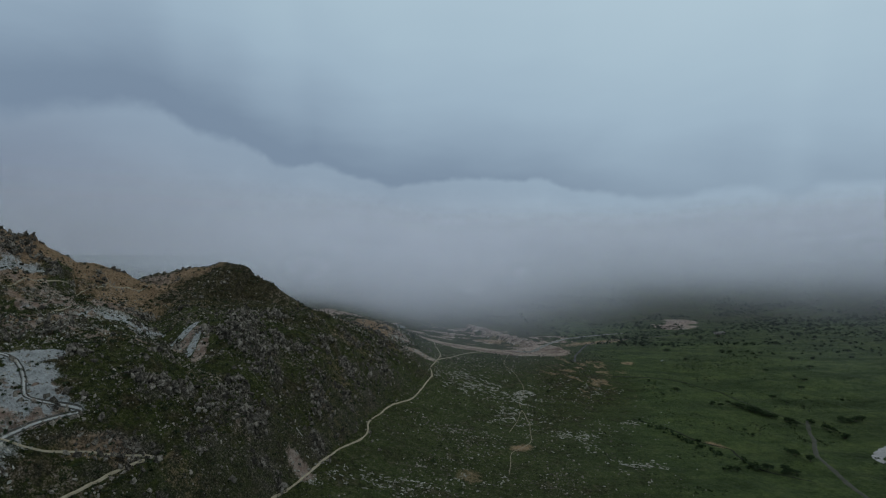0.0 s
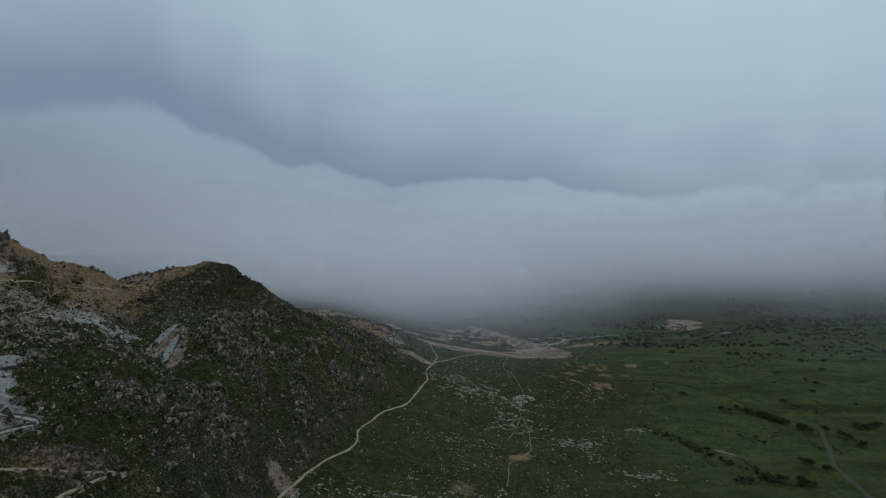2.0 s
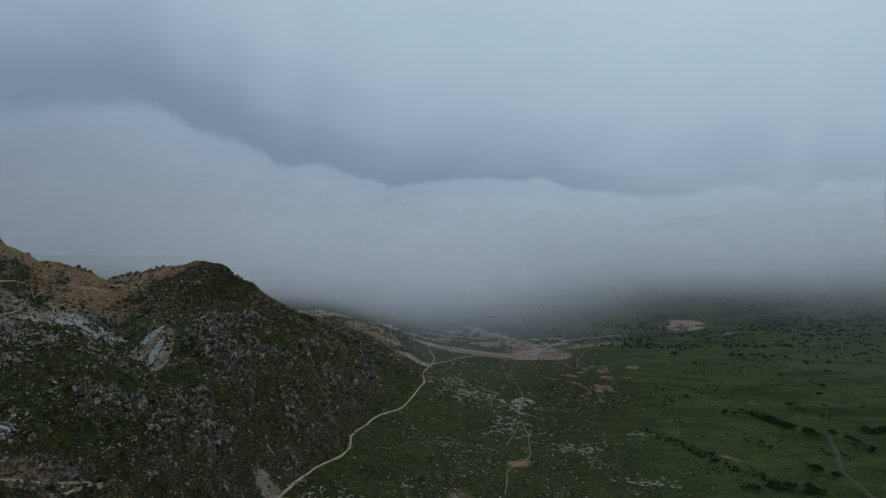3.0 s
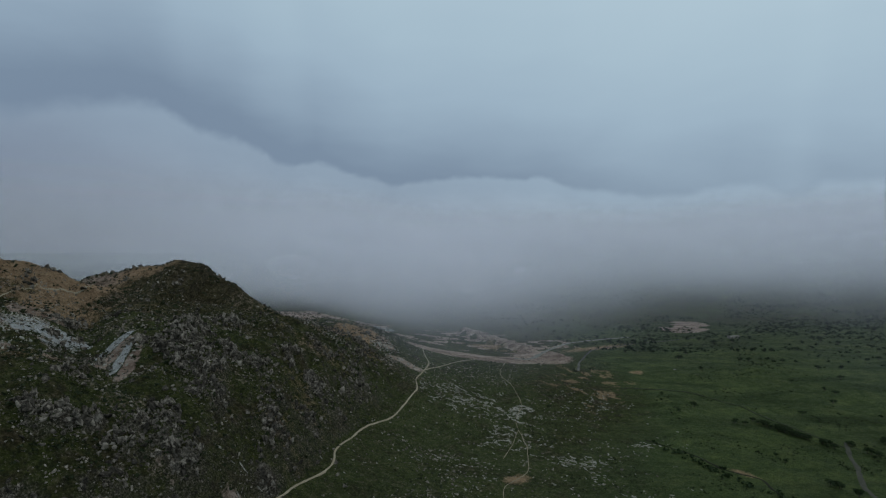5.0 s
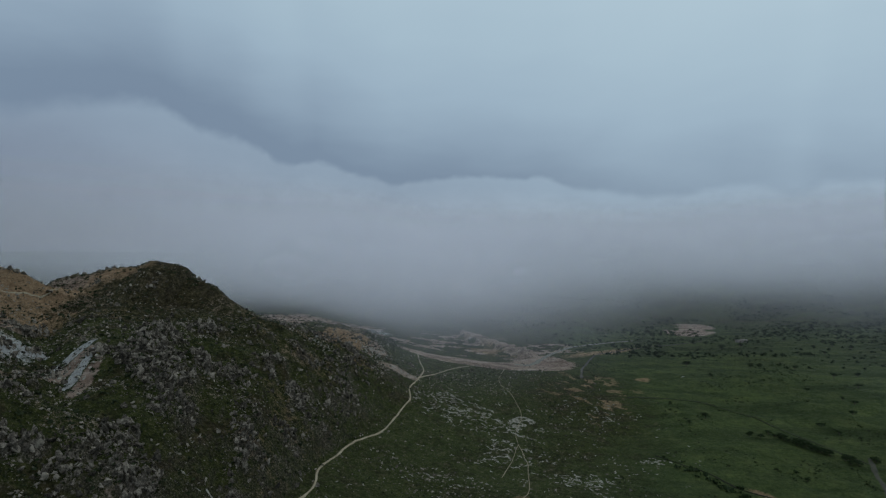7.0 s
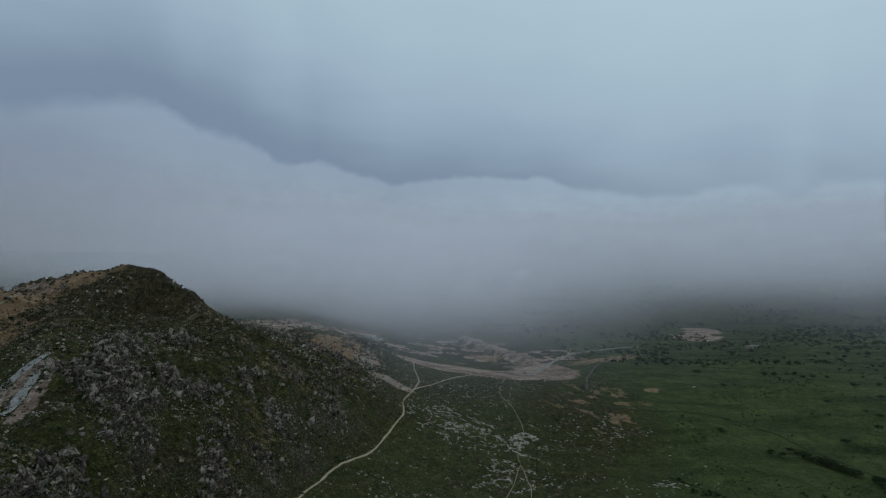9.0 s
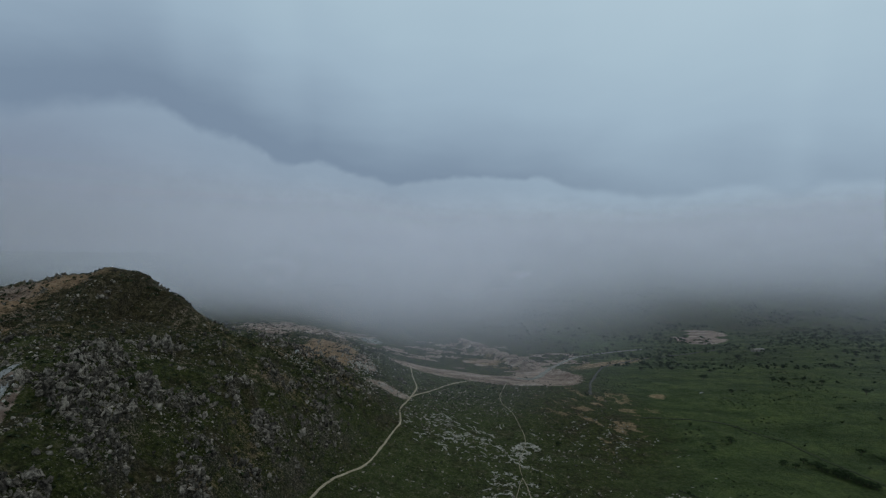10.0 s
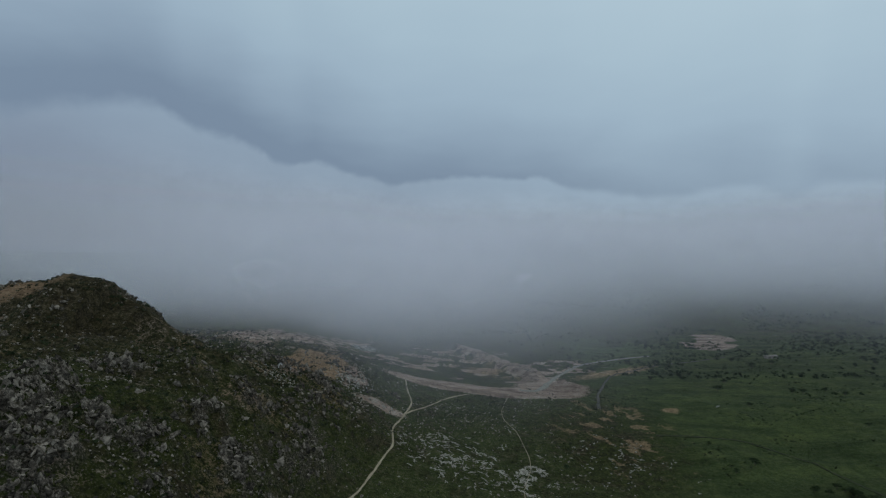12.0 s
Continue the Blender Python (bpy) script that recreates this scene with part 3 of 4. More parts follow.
def build_tracks():
    ribbon("path", MAIN_PATH, 0.9, DIRT, "pale trodden earth footpath along the foot of the hill", "path", 0.3, seed=2, step=1.0)
    ribbon("path", [(-5, 484), (8, 508), (20, 532), (34, 548)], 0.95, DIRT, "pale earth side path towards the quarry", "path", 0.25, seed=4)
    ribbon("path", [(62, 564), (55, 535), (52, 512), (58, 486), (60, 453), (54, 427), (53, 411), (55, 390), (54, 376), (52, 359), (49, 349), (38, 333), (35, 318), (33, 305)], 0.42, DIRT, "thin stony trail across the heath", "path", 0.2, seed=6)
    ribbon("path", [(53, 411), (47, 388), (40, 368)], 0.34, DIRT, "faint branch of the stony trail", "path", 0.2, seed=8)
    ribbon("road", LOW_ROAD, 0.62, DIRT, "pale gravel hairpin road on the hillside", "road", 0.35, seed=10)
    ribbon("road", HIGH_ROAD, 1.0, CHALK, "white chalky hairpin road between dark verges", "road", 0.26, seed=12)
    for side in (-0.75, 0.75):
        ribbon("verge", HIGH_ROAD, 0.5, RUT, "dark stony verge of the chalky road", "verge", 0.34, 12, side)
    ribbon("road", [(246, 412), (237, 395), (228, 375), (215, 351), (210, 333), (207, 316), (205, 301), (203, 260), (198, 200)], 3.4, TRACK, "grey gravel road on the valley floor", "road", seed=14)
    ribbon("road", [(118, 545), (124, 572), (130, 592), (150, 640), (172, 672), (215, 713), (300, 760)], 2.0, RUT, "gravel road curving past the quarry", "road", 0.3, seed=16)
    ribbon("road", QUARRY_ROAD, 4.2, GRAVEL, "pale quarry road climbing the benches", "road", 0.35, seed=24)
    ribbon("riverbed", [(320, 384), (286, 372), (262, 360), (249, 349), (246, 341), (254, 333), (280, 326), (310, 318)], 8.0, PALE_BED, "pale gravel bed of a small river", "riverbed", seed=26)
    ribbon("road", [(-206, 374), (-200, 379), (-192, 387), (-189, 396)], 0.6, DIRT, "earth track across the orange saddle", "road", 0.3, seed=18)
    ribbon("path", [(-221, 309), (-219, 325), (-215, 345), (-206, 374)], 0.45, DIRT, "earth track along the upper slope", "path", 0.3, seed=28)
    ribbon("path", [(-196, 298), (-192, 310), (-187, 322)], 0.4, DIRT, "short earth track between the stones", "path", 0.3, seed=30)
    valley_track = [(140, 503), (157, 501), (185, 500), (200, 488), (214, 469), (223, 448), (232, 428), (240, 404)]
    ribbon("path", valley_track, 0.6, TRACK, "overgrown earth track through the pasture", "path", 0.15, seed=20)
    # dark ribbons paint in the shade of the ditch and gully
    ribbon("ditch", valley_track, 0.6, DITCH, "ditch beside the overgrown track, its shade painted dark", "ditch", 0.12, 21, -1.3)
    ribbon("ditch", [(128, 410), (135, 401), (145, 390), (155, 373), (162, 367), (169, 359), (168, 344), (170, 329), (178, 322), (190, 314)], 1.6, DITCH, "eroded gully through the grass, its shade painted dark", "ditch", seed=22)


def build_clouds():
    """A bank of cloud across the head of the valley, as many thin veils one behind another."""
    verts, faces, dens, base = [], [], [], 0
    depth = np.geomspace(500, 1540, 23)
    for i, y0 in enumerate(depth):
        f = i / (len(depth) - 1)
        xs, zs = np.arange(-1500, 1700, 13.0 + 6 * f), np.arange(-10, 420, 6.0 + 2 * f)
        gx, gz = np.meshgrid(xs, zs)
        gy = y0 - 0.30 * np.clip(-gx - 40, 0, 260) + 34 * fbm(gx, gz, 170, 3, 100) + 1.5 * (gz - 60)
        puff, wisp = fbm(gx, gz * 1.4, 150, 3, 130 + i), fbm(gx, gz * 1.3, 70, 2, 160 + i)
        floor = np.interp(gx, [-400, -240, -100, 60, 150, 230, 400, 900], [26, 12, 8, 11, 26, 32, 34, 34]) + 10 * (1 - f) + 20 * puff - 20 * smooth(0.15, 0.7, f) * smooth(240, 90, gx)
        lid = np.interp(gx, [-600, -250, 0, 500, 900], [245, 172, 136, 140, 190]) + 75 * f
        thick = np.interp(f, [0, 0.2, 0.5, 0.8, 1.0], [0.125, 0.215, 0.325, 0.36, 0.37])
        a = smooth(floor - 6, floor + 80, gz + 10 * wisp) * smooth(lid + 25, lid - 110, gz + 30 * puff + 8 * wisp)
        a = thick * a * np.clip(0.85 + 0.5 * puff + 0.2 * wisp, 0.1, 1.18) + (0.003 + 0.014 * smooth(0.15, 0.6, f) + 0.03 * smooth(230, 360, gx) * smooth(0.4, 0.1, f)) * smooth(floor + 20, floor - 50, gz) * (0.6 + 0.8 * puff)
        a = a * smooth(0, 18, gz - terrain(gx, gy, False)) * (1 - 0.8 * smooth(-170, -400, gx))
        verts.append(np.stack([gx, gy, gz], -1).reshape(-1, 3))
        faces.append(grid_faces(len(zs), len(xs)) + base)
        dens.append(np.clip(a, 0, 0.44).ravel())
        base += gx.size
    ob = mesh_object("cloud_bank", np.concatenate(verts), np.concatenate(faces), CLOUD)
    d = np.concatenate(dens)
    paint(ob, "vapour", np.stack([d, d, d], -1))
    return tagged(ob, "soft grey bank of low cloud across the valley head", "cloud", kind="stuff")


build_ground()
build_tracks()
build_clouds()


# ---- stones, shrubs and trees ----
rng = np.random.default_rng(7)


def ball(sub):
    bm = bmesh.new()
    bmesh.ops.create_icosphere(bm, subdivisions=sub, radius=1.0)
    v = np.array([p.co[:] for p in bm.verts])
    f = np.array([[p.index for p in q.verts] for q in bm.faces])
    bm.free()
    return v, f


def rock_shape(sub, seed, flat=0.65, cuts=9, rough=0.07):
    """A broken stone: a ball cut by random planes and roughened."""
    r = np.random.default_rng(seed)
    v, f = ball(sub)
    v = v * r.uniform(0.55, 1.45, 3)
    for _ in range(cuts):
        n = r.normal(size=3)
        n /= np.linalg.norm(n)
        d = v @ n - r.uniform(0.22, 0.62)
        v = v - np.maximum(d, 0)[:, None] * n
    v = v * (1 + rough * r.normal(size=(len(v), 1)))
    v[:, 2] *= flat
    return v, f


def turns(n, tilt=0.35, yaw=None):
    """Random turns about the upright with a little tilt, as matrices."""
    a, b, c = rng.uniform(0, 2 * math.pi, n) if yaw is None else yaw, rng.normal(0, tilt, n), rng.normal(0, tilt, n)
    ca, sa, cb, sb, cc, sc = np.cos(a), np.sin(a), np.cos(b), np.sin(b), np.cos(c), np.sin(c)
    one, nil = np.ones(n), np.zeros(n)
    rz = np.stack([ca, -sa, nil, sa, ca, nil, nil, nil, one], -1).reshape(n, 3, 3)
    rx = np.stack([one, nil, nil, nil, cb, -sb, nil, sb, cb], -1).reshape(n, 3, 3)
    ry = np.stack([cc, nil, sc, nil, one, nil, -sc, nil, cc], -1).reshape(n, 3, 3)
    return rz @ rx @ ry


def strew(name, x, y, size, shapes, mat, label, category, sink=0.2, tilt=0.35, tall=1.0, yaw=None):
    """Very many small pieces on the ground, joined into one mesh."""
    verts, faces, base = [], [], 0
    z = terrain(x, y)
    pick = rng.integers(0, len(shapes), len(x))
    m = turns(len(x), tilt, yaw)
    for k, (v, f) in enumerate(shapes):
        i = np.where(pick == k)[0]
        if not len(i):
            continue
        w = np.einsum("nij,vj->nvi", m[i], v) * size[i][:, None, None] * np.array([1, 1, tall])
        w += np.stack([x[i], y[i], z[i] + size[i] * (0.5 - sink) * 0.6 * tall], -1)[:, None, :]
        verts.append(w.reshape(-1, 3))
        faces.append((f[None] + (np.arange(len(i)) * len(v))[:, None, None]).reshape(-1, 3) + base)
        base += len(i) * len(v)
    ob = mesh_object(name, np.concatenate(verts), np.concatenate(faces), mat, shade=False)
    return tagged(ob, label, category, kind="stuff")


def scatter(n, x0, x1, y0, y1, weight):
    """n places in a rectangle, more of them where weight(x, y) is high."""
    xs, ys, got = [], [], 0
    while got < n:
        x, y = rng.uniform(x0, x1, 4 * n), rng.uniform(y0, y1, 4 * n)
        keep = rng.uniform(0, 1, 4 * n) < weight(x, y)
        xs.append(x[keep])
        ys.append(y[keep])
        got += keep.sum()
    return np.concatenate(xs)[:n], np.concatenate(ys)[:n]


def leaf_clump(n, seed, spread_r=1.0, leaf=0.55, squash=0.7):
    """A rough dome of small leaf tufts, each a bent pair of triangles."""
    r = np.random.default_rng(seed)
    d = r.normal(size=(n, 3))
    d /= np.linalg.norm(d, axis=1)[:, None]
    d[:, 2] = np.abs(d[:, 2]) * 0.9 - 0.1
    p = d * spread_r * r.uniform(0.45, 1.0, (n, 1)) * np.array([1, 1, squash])
    verts, faces = [], []
    for q in p:
        a, b = r.normal(size=3), r.normal(size=3)
        a /= np.linalg.norm(a)
        b = np.cross(a, b)
        b /= np.linalg.norm(b)
        s = leaf * r.uniform(0.6, 1.2)
        k = len(verts)
        verts += [q - a * s, q + b * s * 0.7, q + a * s, q - b * s * 0.7 + np.cross(a, b) * s * 0.3]
        faces += [[k, k + 1, k + 2], [k, k + 2, k + 3]]
    return np.array(verts), np.array(faces)


def build_rubble():
    small = [rock_shape(1, 300 + k, 0.9, 5, 0.22) for k in range(8)]
    tiny = []
    for k in range(6):
        v, f = rock_shape(1, 330 + k, 0.7, 5, 0.2)
        tiny.append((v, f))
    hill = lambda x, y: (1 - 0.8 * spot(x, y, -150, 427, 42, 30)) * hill_share(x, y) * (0.02 + 0.98 * crag(x, y) ** 1.6)
    x, y = scatter(15000, -265, 10, 170, 600, hill)
    size = 0.3 + 1.5 * rng.uniform(0, 1, len(x)) ** 2.6
    strew("hillside_rubble", x, y, size, small, ROCK, "grey granite rubble among the heath of the hillside", "rocks", 0.55, 0.7, 1.15)
    x, y = scatter(17000, -265, 10, 170, 600, lambda x, y: (1 - 0.6 * spot(x, y, -142, 412, 66, 44)) * (1 - 0.85 * spot(x, y, -62, 505, 22, 45)) * hill_share(x, y) * (0.10 + 0.90 * smooth(-0.1, 0.35, fbm(x, y, 16, 3, 92))))
    size = 0.22 + 0.6 * rng.uniform(0, 1, len(x)) ** 2.5
    strew("hillside_stones", x, y, size, tiny, FIELD_STONE, "small grey stones all over the hillside", "rocks", 0.5, 0.6)
    flat = lambda x, y: (1 - hill_share(x, y)) * smooth(140, 30, x) * (0.15 + 0.85 * smooth(0.0, 0.4, fbm(x, y, 30, 3, 95)))
    x, y = scatter(4200, -70, 150, 230, 560, flat)
    size = 0.2 + 0.65 * rng.uniform(0, 1, len(x)) ** 3
    strew("heath_stones", x, y, size, tiny, FIELD_STONE, "grey stones lying about the heath", "rocks")


# fields of outcrop: centre, half sizes, strips, main heading in degrees (None: any), longest strip
LEDGE_FIELDS = [(36, 446, 34, 22, 70, None, 11), (56, 436, 10, 42, 46, None, 10), (48, 398, 20, 20, 26, None, 8), (12, 461, 20, 7, 16, 0, 12), (79, 372, 14, 7, 22, -52, 12), (106, 330, 15, 7, 20, -55, 10), (122, 401, 9, 5, 12, -35, 8), (-36, 279, 32, 7, 34, 10, 9), (14, 296, 16, 10, 10, None, 6), (112, 470, 26, 46, 26, None, 6), (70, 400, 70, 90, 60, None, 3.5), (10, 350, 50, 60, 24, None, 3.5), (84, 352, 8, 8, 8, -50, 8)]


def build_ledges():
    """Flat strips of pale limestone that crop out of the heath along a net of joints, broken, with a low step all round."""
    strips = []
    for cx, cy, rx, ry, count, head, longest in LEDGE_FIELDS:
        x, y = cx + rx * rng.normal(0, 0.6, 60 * count), cy + ry * rng.normal(0, 0.6, 60 * count)
        net = fbm(x, y, 13, 3, 220)
        keep = ((np.abs(net) < 0.05) if head is None else (rng.uniform(0, 1, len(x)) < 0.04)) & (np.hypot((x - cx) / rx, (y - cy) / ry) < 1.3)
        x, y, net = x[keep][: 4 * count], y[keep][: 4 * count], net[keep][: 4 * count]
        way = np.arctan2(fbm(x, y + 0.5, 13, 3, 220) - net, fbm(x + 0.5, y, 13, 3, 220) - net) + math.pi / 2
        if head is not None:
            way = radians(head) + rng.normal(0, 0.35, len(x))
        strips += [(np.array(p), a, rng.uniform(0.12, 0.42) * longest, rng.uniform(0.14, 0.46)) for p, a in zip(zip(x, y), way)]
    verts, faces, base = [], [], 0
    for p, a, length, wide in strips:
        n = max(4, int(length / 0.45))
        turn = np.cumsum(rng.normal(0, 0.30, n)) + a
        line = p + np.cumsum(np.stack([np.cos(turn), np.sin(turn)], 1) * 0.45, 0)
        side = np.stack([-np.sin(turn), np.cos(turn)], 1)
        taper = np.sin(np.linspace(0.2, math.pi - 0.1, n)) ** 0.5
        wl, wr = (wide * taper * (0.1 + 1.5 * rng.uniform(0, 1, n) ** 2) for _ in range(2))
        z = 0.10 + 0.22 * rng.uniform(0, 1, n)
        left, right = line + side * wl[:, None], line - side * wr[:, None]
        rows = [np.column_stack([q, up]) for q, up in ((left + side * 0.1, 0 * z - 0.25), (left, z), (right, z * 0.8), (right - side * 0.1, 0 * z - 0.25))]
        verts.append(np.stack(rows, 1).reshape(-1, 3))
        faces.append(grid_faces(n, 4) + base)
        base += 4 * n
    v = np.concatenate(verts)
    v[:, 2] += terrain(v[:, 0], v[:, 1])
    ob = mesh_object("limestone_ledges", v, np.concatenate(faces), PALE_ROCK, shade=False)
    tagged(ob, "pale limestone ledges breaking through the heath", "rocks", kind="stuff")


def build_scree():
    """Pale broken stone below the scars and on the bluff."""
    shapes = [rock_shape(1, 380 + k, 0.7, 5, 0.2) for k in range(5)]
    xs, ys = [], []
    for cx, cy, rx, ry, n in ((-38, 506, 9, 14, 420), (-60, 432, 9, 6, 160), (-170, 310, 18, 14, 620), (-172, 272, 22, 22, 700), (-195, 315, 24, 18, 500), (-132, 310, 9, 7, 200), (-166, 226, 14, 16, 260), (-18, 482, 11, 4, 130), (-60, 268, 6, 3, 90), (-142, 190, 6, 12, 320)):
        xs.append(cx + rx * rng.normal(0, 0.7, n))
        ys.append(cy + ry * rng.normal(0, 0.7, n))
    x, y = np.concatenate(xs), np.concatenate(ys)
    strew("pale_scree", x, y, 0.25 + 0.7 * rng.uniform(0, 1, len(x)) ** 3, shapes, PALE_ROCK, "pale broken scree below the quarry scars", "rocks", 0.45, 0.6)


def build_shrubs():
    shapes = [leaf_clump(9, 400 + k, 1.0, 0.6, 0.6) for k in range(6)]
    x, y = scatter(9000, -265, 20, 170, 620, lambda x, y: hill_share(x, y) * (0.25 + 0.75 * smooth(-0.2, 0.3, fbm(x, y, 22, 3, 97))))
    strew("heath_shrubs", x, y, 0.4 + 0.9 * rng.uniform(0, 1, len(x)) ** 2.5, shapes, SHRUB, "low dark heath shrubs between the stones", "shrubs", tilt=0.15)
    x, y = scatter(3200, -40, 330, 230, 900, lambda x, y: (1 - hill_share(x, y)) * smooth(0.05, 0.45, fbm(x, y, 34, 3, 98)))
    strew("valley_shrubs", x, y, 0.4 + 0.7 * rng.uniform(0, 1, len(x)) ** 2, shapes, SHRUB, "scattered low shrubs in the valley grass", "shrubs", tilt=0.15)
    x, y = scatter(3600, 60, 900, 640, 1250, lambda x, y: smooth(0, 120, x + (y - 640) * 0.35 - 80) * (0.08 + 0.92 * smooth(0.02, 0.28, fbm(x * 0.6, y, 60, 3, 99))) * (1 - spot(x, y, 345, 870, 38, 66, 10)))
    strew("far_scrub", x, y, 1.0 + 1.6 * rng.uniform(0, 1, len(x)) ** 2, shapes, LEAF, "dark scrub woods at the foot of the far slopes", "woods", tilt=0.15, tall=1.2)
    x, y = scatter(900, 230, 800, 400, 900, lambda x, y: smooth(250, 560, x + 0.25 * (y - 500)) * (0.1 + 0.9 * smooth(0.0, 0.35, fbm(x, y * 0.7, 60, 3, 96))) * (1 - spot(x, y, 345, 870, 38, 66, 10)))
    t = rng.uniform(0, 1, 45)
    x, y = np.concatenate([x, 132 + 40 * t + rng.normal(0, 2.2, 45)]), np.concatenate([y, 406 - 78 * t + rng.normal(0, 2.2, 45)])
    strew("valley_scrub", x, y, 1.0 + 1.5 * rng.uniform(0, 1, len(x)) ** 2, shapes, LEAF, "dark green scrub dotted over the valley pasture", "shrubs", tilt=0.15, tall=1.1)


def build_boulders():
    """The larger crags, each a thing of its own."""
    meshes = []
    for k in range(12):
        r = np.random.default_rng(500 + k)
        vs, fs, base = [], [], 0
        for j in range(13):
            v, f = rock_shape(2 if j < 5 else 1, 520 + 17 * k + j, r.uniform(1.0, 2.3), 9, 0.03)
            s = r.uniform(0.5, 0.75) if j < 3 else r.uniform(0.18, 0.45)
            q = Euler((r.normal(0, 0.3), 0.35 + r.normal(0, 0.25), r.uniform(0, 6.28))).to_matrix()
            a, d = r.uniform(0, 6.28), r.uniform(0.0, 1.1) * (0.6 if j < 3 else 1.0)
            vs.append((v * s) @ np.array(q).T + np.array([d * math.cos(a) * 1.3, d * math.sin(a) * 0.8, 0.45 - 0.5 * d]))
            fs.append(f + base)
            base += len(v)
        ob = mesh_object("boulder", np.concatenate(vs), np.concatenate(fs), ROCK, shade=False)
        meshes.append(tagged(ob, "jagged cluster of grey granite blocks on the heath", "boulder", "crags of the hillside"))
    x, y = scatter(290, -215, -15, 195, 470, lambda x, y: hill_share(x, y) * crag(x, y) ** 2)
    s = 1.0 + 2.3 * rng.uniform(0, 1, len(x)) ** 1.8
    z = terrain(x, y)
    for i in range(len(x)):
        m = Matrix.Translation((x[i], y[i], z[i] - 0.22 * s[i])) @ Euler((rng.normal(0, 0.25), rng.normal(0, 0.25), rng.uniform(0, 6.28))).to_matrix().to_4x4()
        src = meshes[i % len(meshes)]
        ob = src if i < len(meshes) else copy_thing(src, m)
        ob.matrix_basis = m @ Matrix.Diagonal((s[i], s[i] * rng.uniform(0.7, 1.2), s[i] * rng.uniform(0.8, 1.3), 1))


def make_tree(k):
    r = np.random.default_rng(700 + k)
    tree = new("tree")
    bm = bmesh.new()
    def limb(a, b, ra, rb):
        a, b = Vector(a), Vector(b)
        q = (b - a).to_track_quat("Z", "Y").to_matrix().to_4x4()
        bmesh.ops.create_cone(bm, segments=6, radius1=ra, radius2=rb, depth=(b - a).length, matrix=Matrix.Translation((a + b) / 2) @ q)
    h = r.uniform(0.30, 0.40)
    limb((0, 0, -0.1), (0.02, 0.01, h), 0.045, 0.032)
    tips = []
    for j in range(6):
        a = j * 1.05 + r.uniform(-0.3, 0.3)
        tip = (0.34 * math.cos(a) * r.uniform(0.6, 1.1), 0.34 * math.sin(a) * r.uniform(0.6, 1.1), h + r.uniform(-0.06, 0.42))
        limb((0.02, 0.01, h - 0.03), tip, 0.025, 0.008)
        tips.append(tip)
    me = bpy.data.meshes.new("trunk")
    bm.to_mesh(me)
    bm.free()
    me.materials.append(BARK)
    new("trunk", me).parent = tree
    vs, fs, base = [], [], 0
    for j, tip in enumerate(tips + [(0, 0, h + 0.35), (0.1, -0.1, h + 0.2)]):
        v, f = leaf_clump(34, 720 + 11 * k + j, r.uniform(0.24, 0.33), 0.085, 0.95)
        vs.append(v + np.array(tip))
        fs.append(f + base)
        base += len(v)
    mesh_object("crown", np.concatenate(vs), np.concatenate(fs), LEAF, shade=False, parent=tree)
    return tagged(tree, "small dark green broadleaf tree in the valley grass", "tree", "trees of the valley")


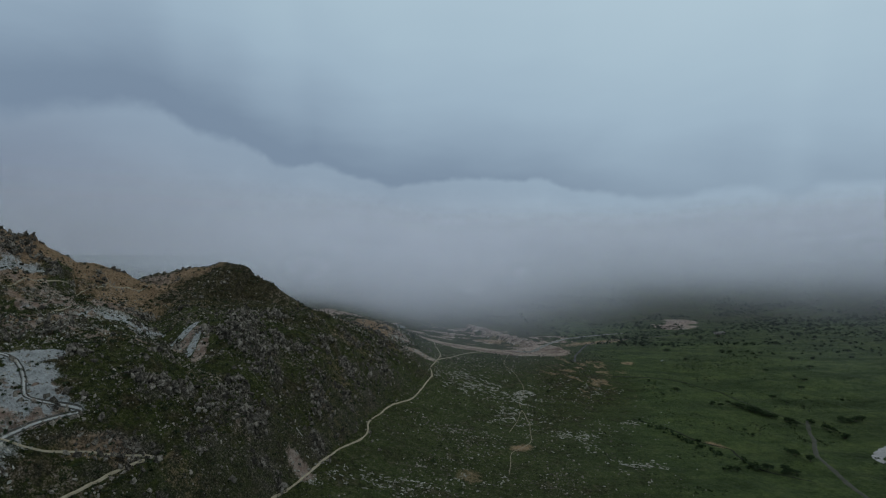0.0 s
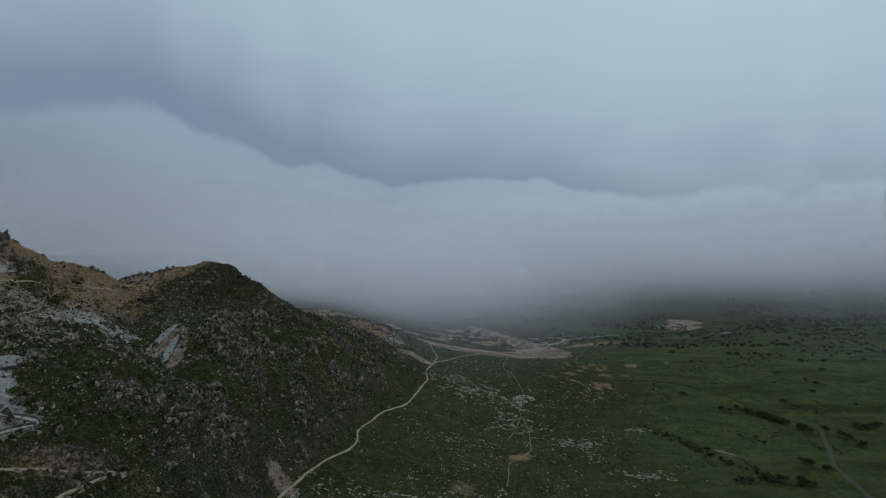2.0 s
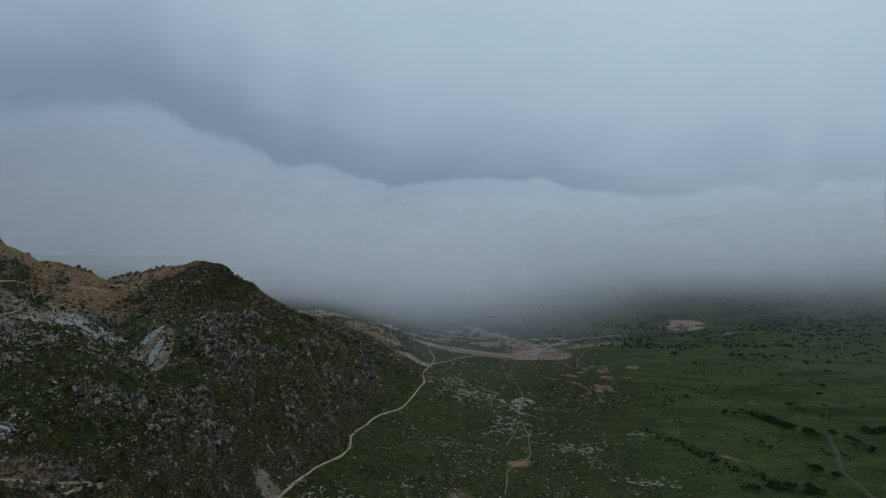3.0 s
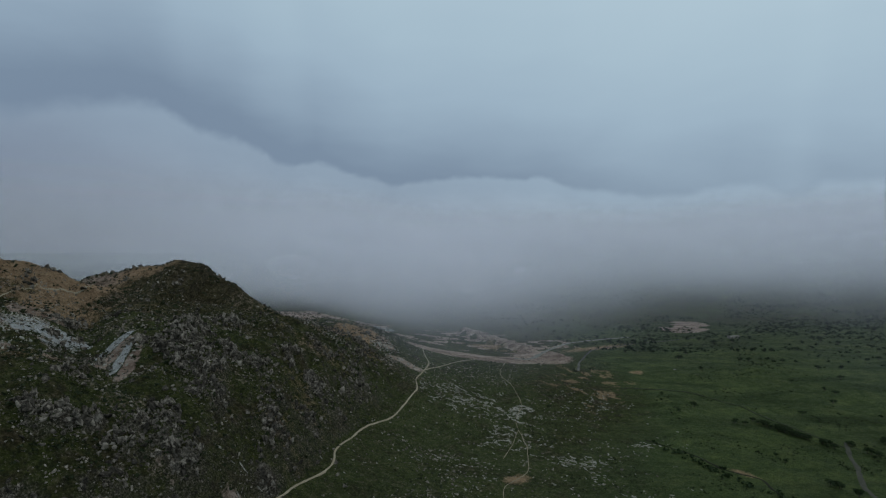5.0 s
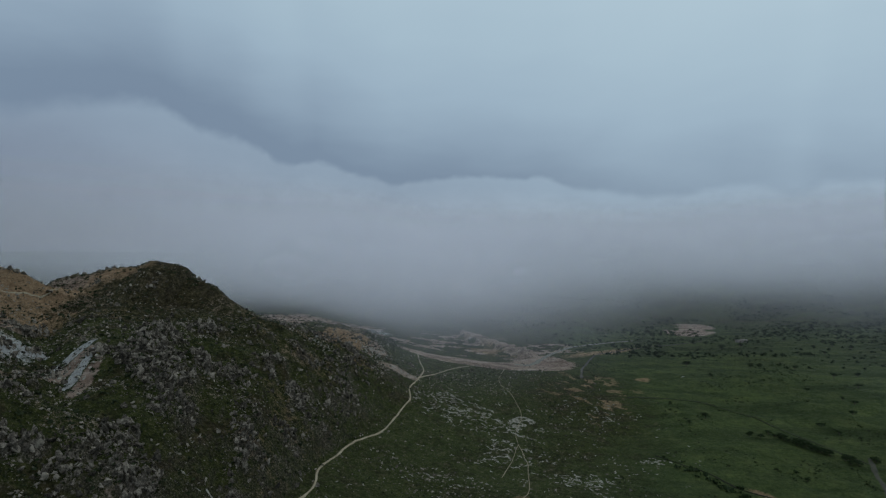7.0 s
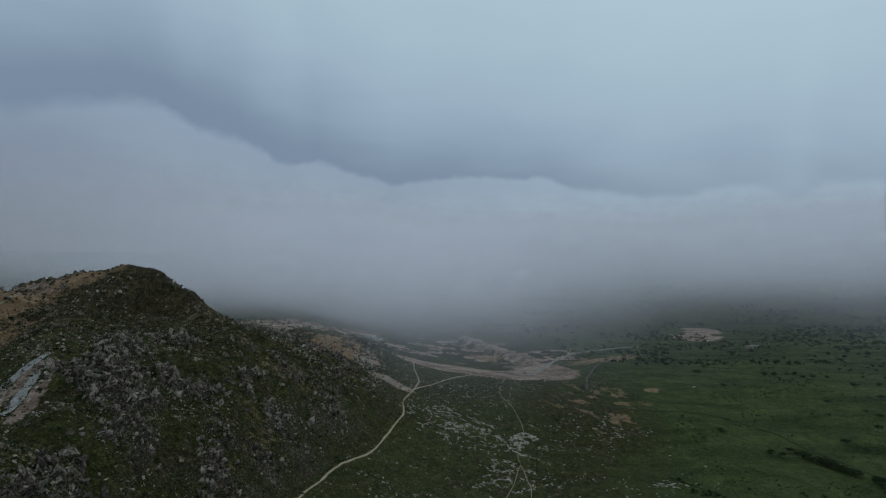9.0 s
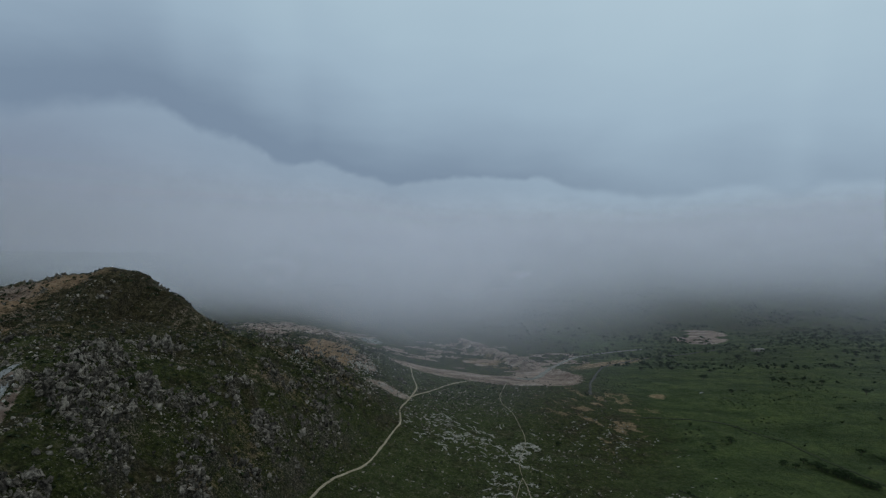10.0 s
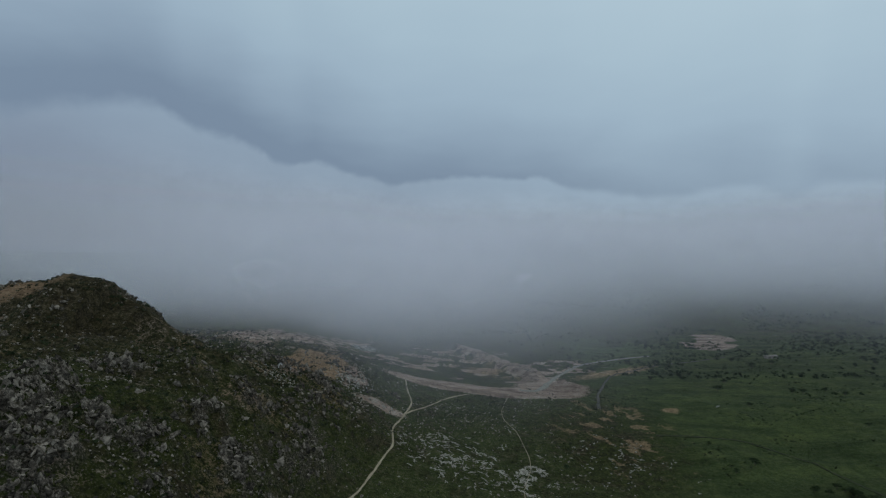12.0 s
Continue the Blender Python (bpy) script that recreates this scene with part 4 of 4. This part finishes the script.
def build_trees():
    kinds = [make_tree(k) for k in range(5)]
    spots = [(220, 600, 6.0), (179, 466, 4.4), (194, 440, 4.4), (199, 437, 3.6), (247, 457, 4.2), (280, 477, 4.0), (252, 447, 3.6), (246, 407, 4.4), (292, 493, 4.0), (194, 382, 3.0), (193, 390, 2.6), (165, 457, 2.6), (166, 491, 3.0), (52, 408, 2.4), (-5, 307, 2.8), (78, 452, 3.2)]
    for a, b, n in (((208, 445), (214, 432), 7), ((214, 432), (235, 402), 24), ((247, 393), (252, 375), 9), ((264, 408), (286, 411), 8), ((200, 350), (204, 334), 6), ((170, 328), (190, 322), 8), ((146, 320), (168, 327), 5)):
        for _ in range(n):
            t = rng.uniform()
            spots.append((a[0] + t * (b[0] - a[0]) + rng.normal(0, 1.5), a[1] + t * (b[1] - a[1]) + rng.normal(0, 1.5), rng.uniform(2.6, 4.8)))
    x, y = scatter(150, 130, 620, 400, 900, lambda x, y: smooth(0, 200, x * 0.7 + (y - 500) * 0.5 - 110 + 60 * fbm(x, y, 80, 2, 88)) * (1 - spot(x, y, 345, 870, 38, 66, 10)))
    spots += [(a, b, 2.6 + 3.4 * rng.uniform() ** 1.5) for a, b in zip(x, y)]
    for i, (a, b, s) in enumerate(spots):
        m = Matrix.Translation((a, b, float(terrain(np.array([a]), np.array([b]))[0]))) @ pose(0, 0, 0, 0, 0, rng.uniform(0, 360))
        src = kinds[i % len(kinds)]
        ob = src if i < len(kinds) else copy_thing(src, m)
        w = s * rng.uniform(0.9, 1.4)
        ob.matrix_basis = m @ Matrix.Diagonal((w, w, s * 0.85, 1))


build_rubble()
build_ledges()
build_scree()
build_shrubs()
build_boulders()
build_trees()


# ---- the few made things far down the valley ----
def box_part(name, size, at, mat, parent, gable=0.0):
    """A box with slightly broken edges; gable raises the ridge of its top."""
    bm = bmesh.new()
    bmesh.ops.create_cube(bm, size=1.0, matrix=Matrix.Translation(at) @ Matrix.Diagonal((*size, 1)))
    if gable:
        top = [e for e in bm.edges if all(v.co.z > at[2] for v in e.verts) and abs(e.verts[0].co.x - e.verts[1].co.x) < 1e-4]
        cut = bmesh.ops.subdivide_edges(bm, edges=top, cuts=1)
        for g in cut["geom_inner"]:
            if isinstance(g, bmesh.types.BMVert):
                g.co.z += gable
    me = bpy.data.meshes.new(name)
    bm.to_mesh(me)
    bm.free()
    me.materials.append(mat)
    ob = new(name, me)
    ob.parent = parent
    return ob


def build_shed():
    shed = new("farm_shed")
    box_part("wall", (12.0, 5.0, 2.2), (0, 0, 1.0), GRAVEL, shed)
    box_part("roof", (12.8, 5.8, 0.25), (0, 0, 2.24), GRAVEL, shed, 0.9)
    box_part("door", (1.1, 0.12, 1.9), (-3.0, -2.53, 0.95), BARK, shed)
    for k in range(2):
        box_part("window", (1.2, 0.12, 0.9), (1.5 + 3.5 * k, -2.53, 1.3), RUT, shed)
    z = float(terrain(np.array([340.0]), np.array([750.0]))[0])
    shed.matrix_basis = pose(340, 750, z, 0, 0, 12)
    tagged(shed, "long low white farm shed among the valley scrub", "shed")


def build_pale_boulder():
    v, f = rock_shape(2, 901, 0.7, 10, 0.03)
    ob = mesh_object("pale_boulder", v * np.array([2.2, 1.4, 1.3]), f, CHALK, shade=False)
    ob.matrix_basis = pose(198, 552, float(terrain(np.array([198.0]), np.array([552.0]))[0]) + 0.3, 0, 0, 25)
    tagged(ob, "white boulder lying alone in the valley grass", "boulder")


build_shed()
build_pale_boulder()
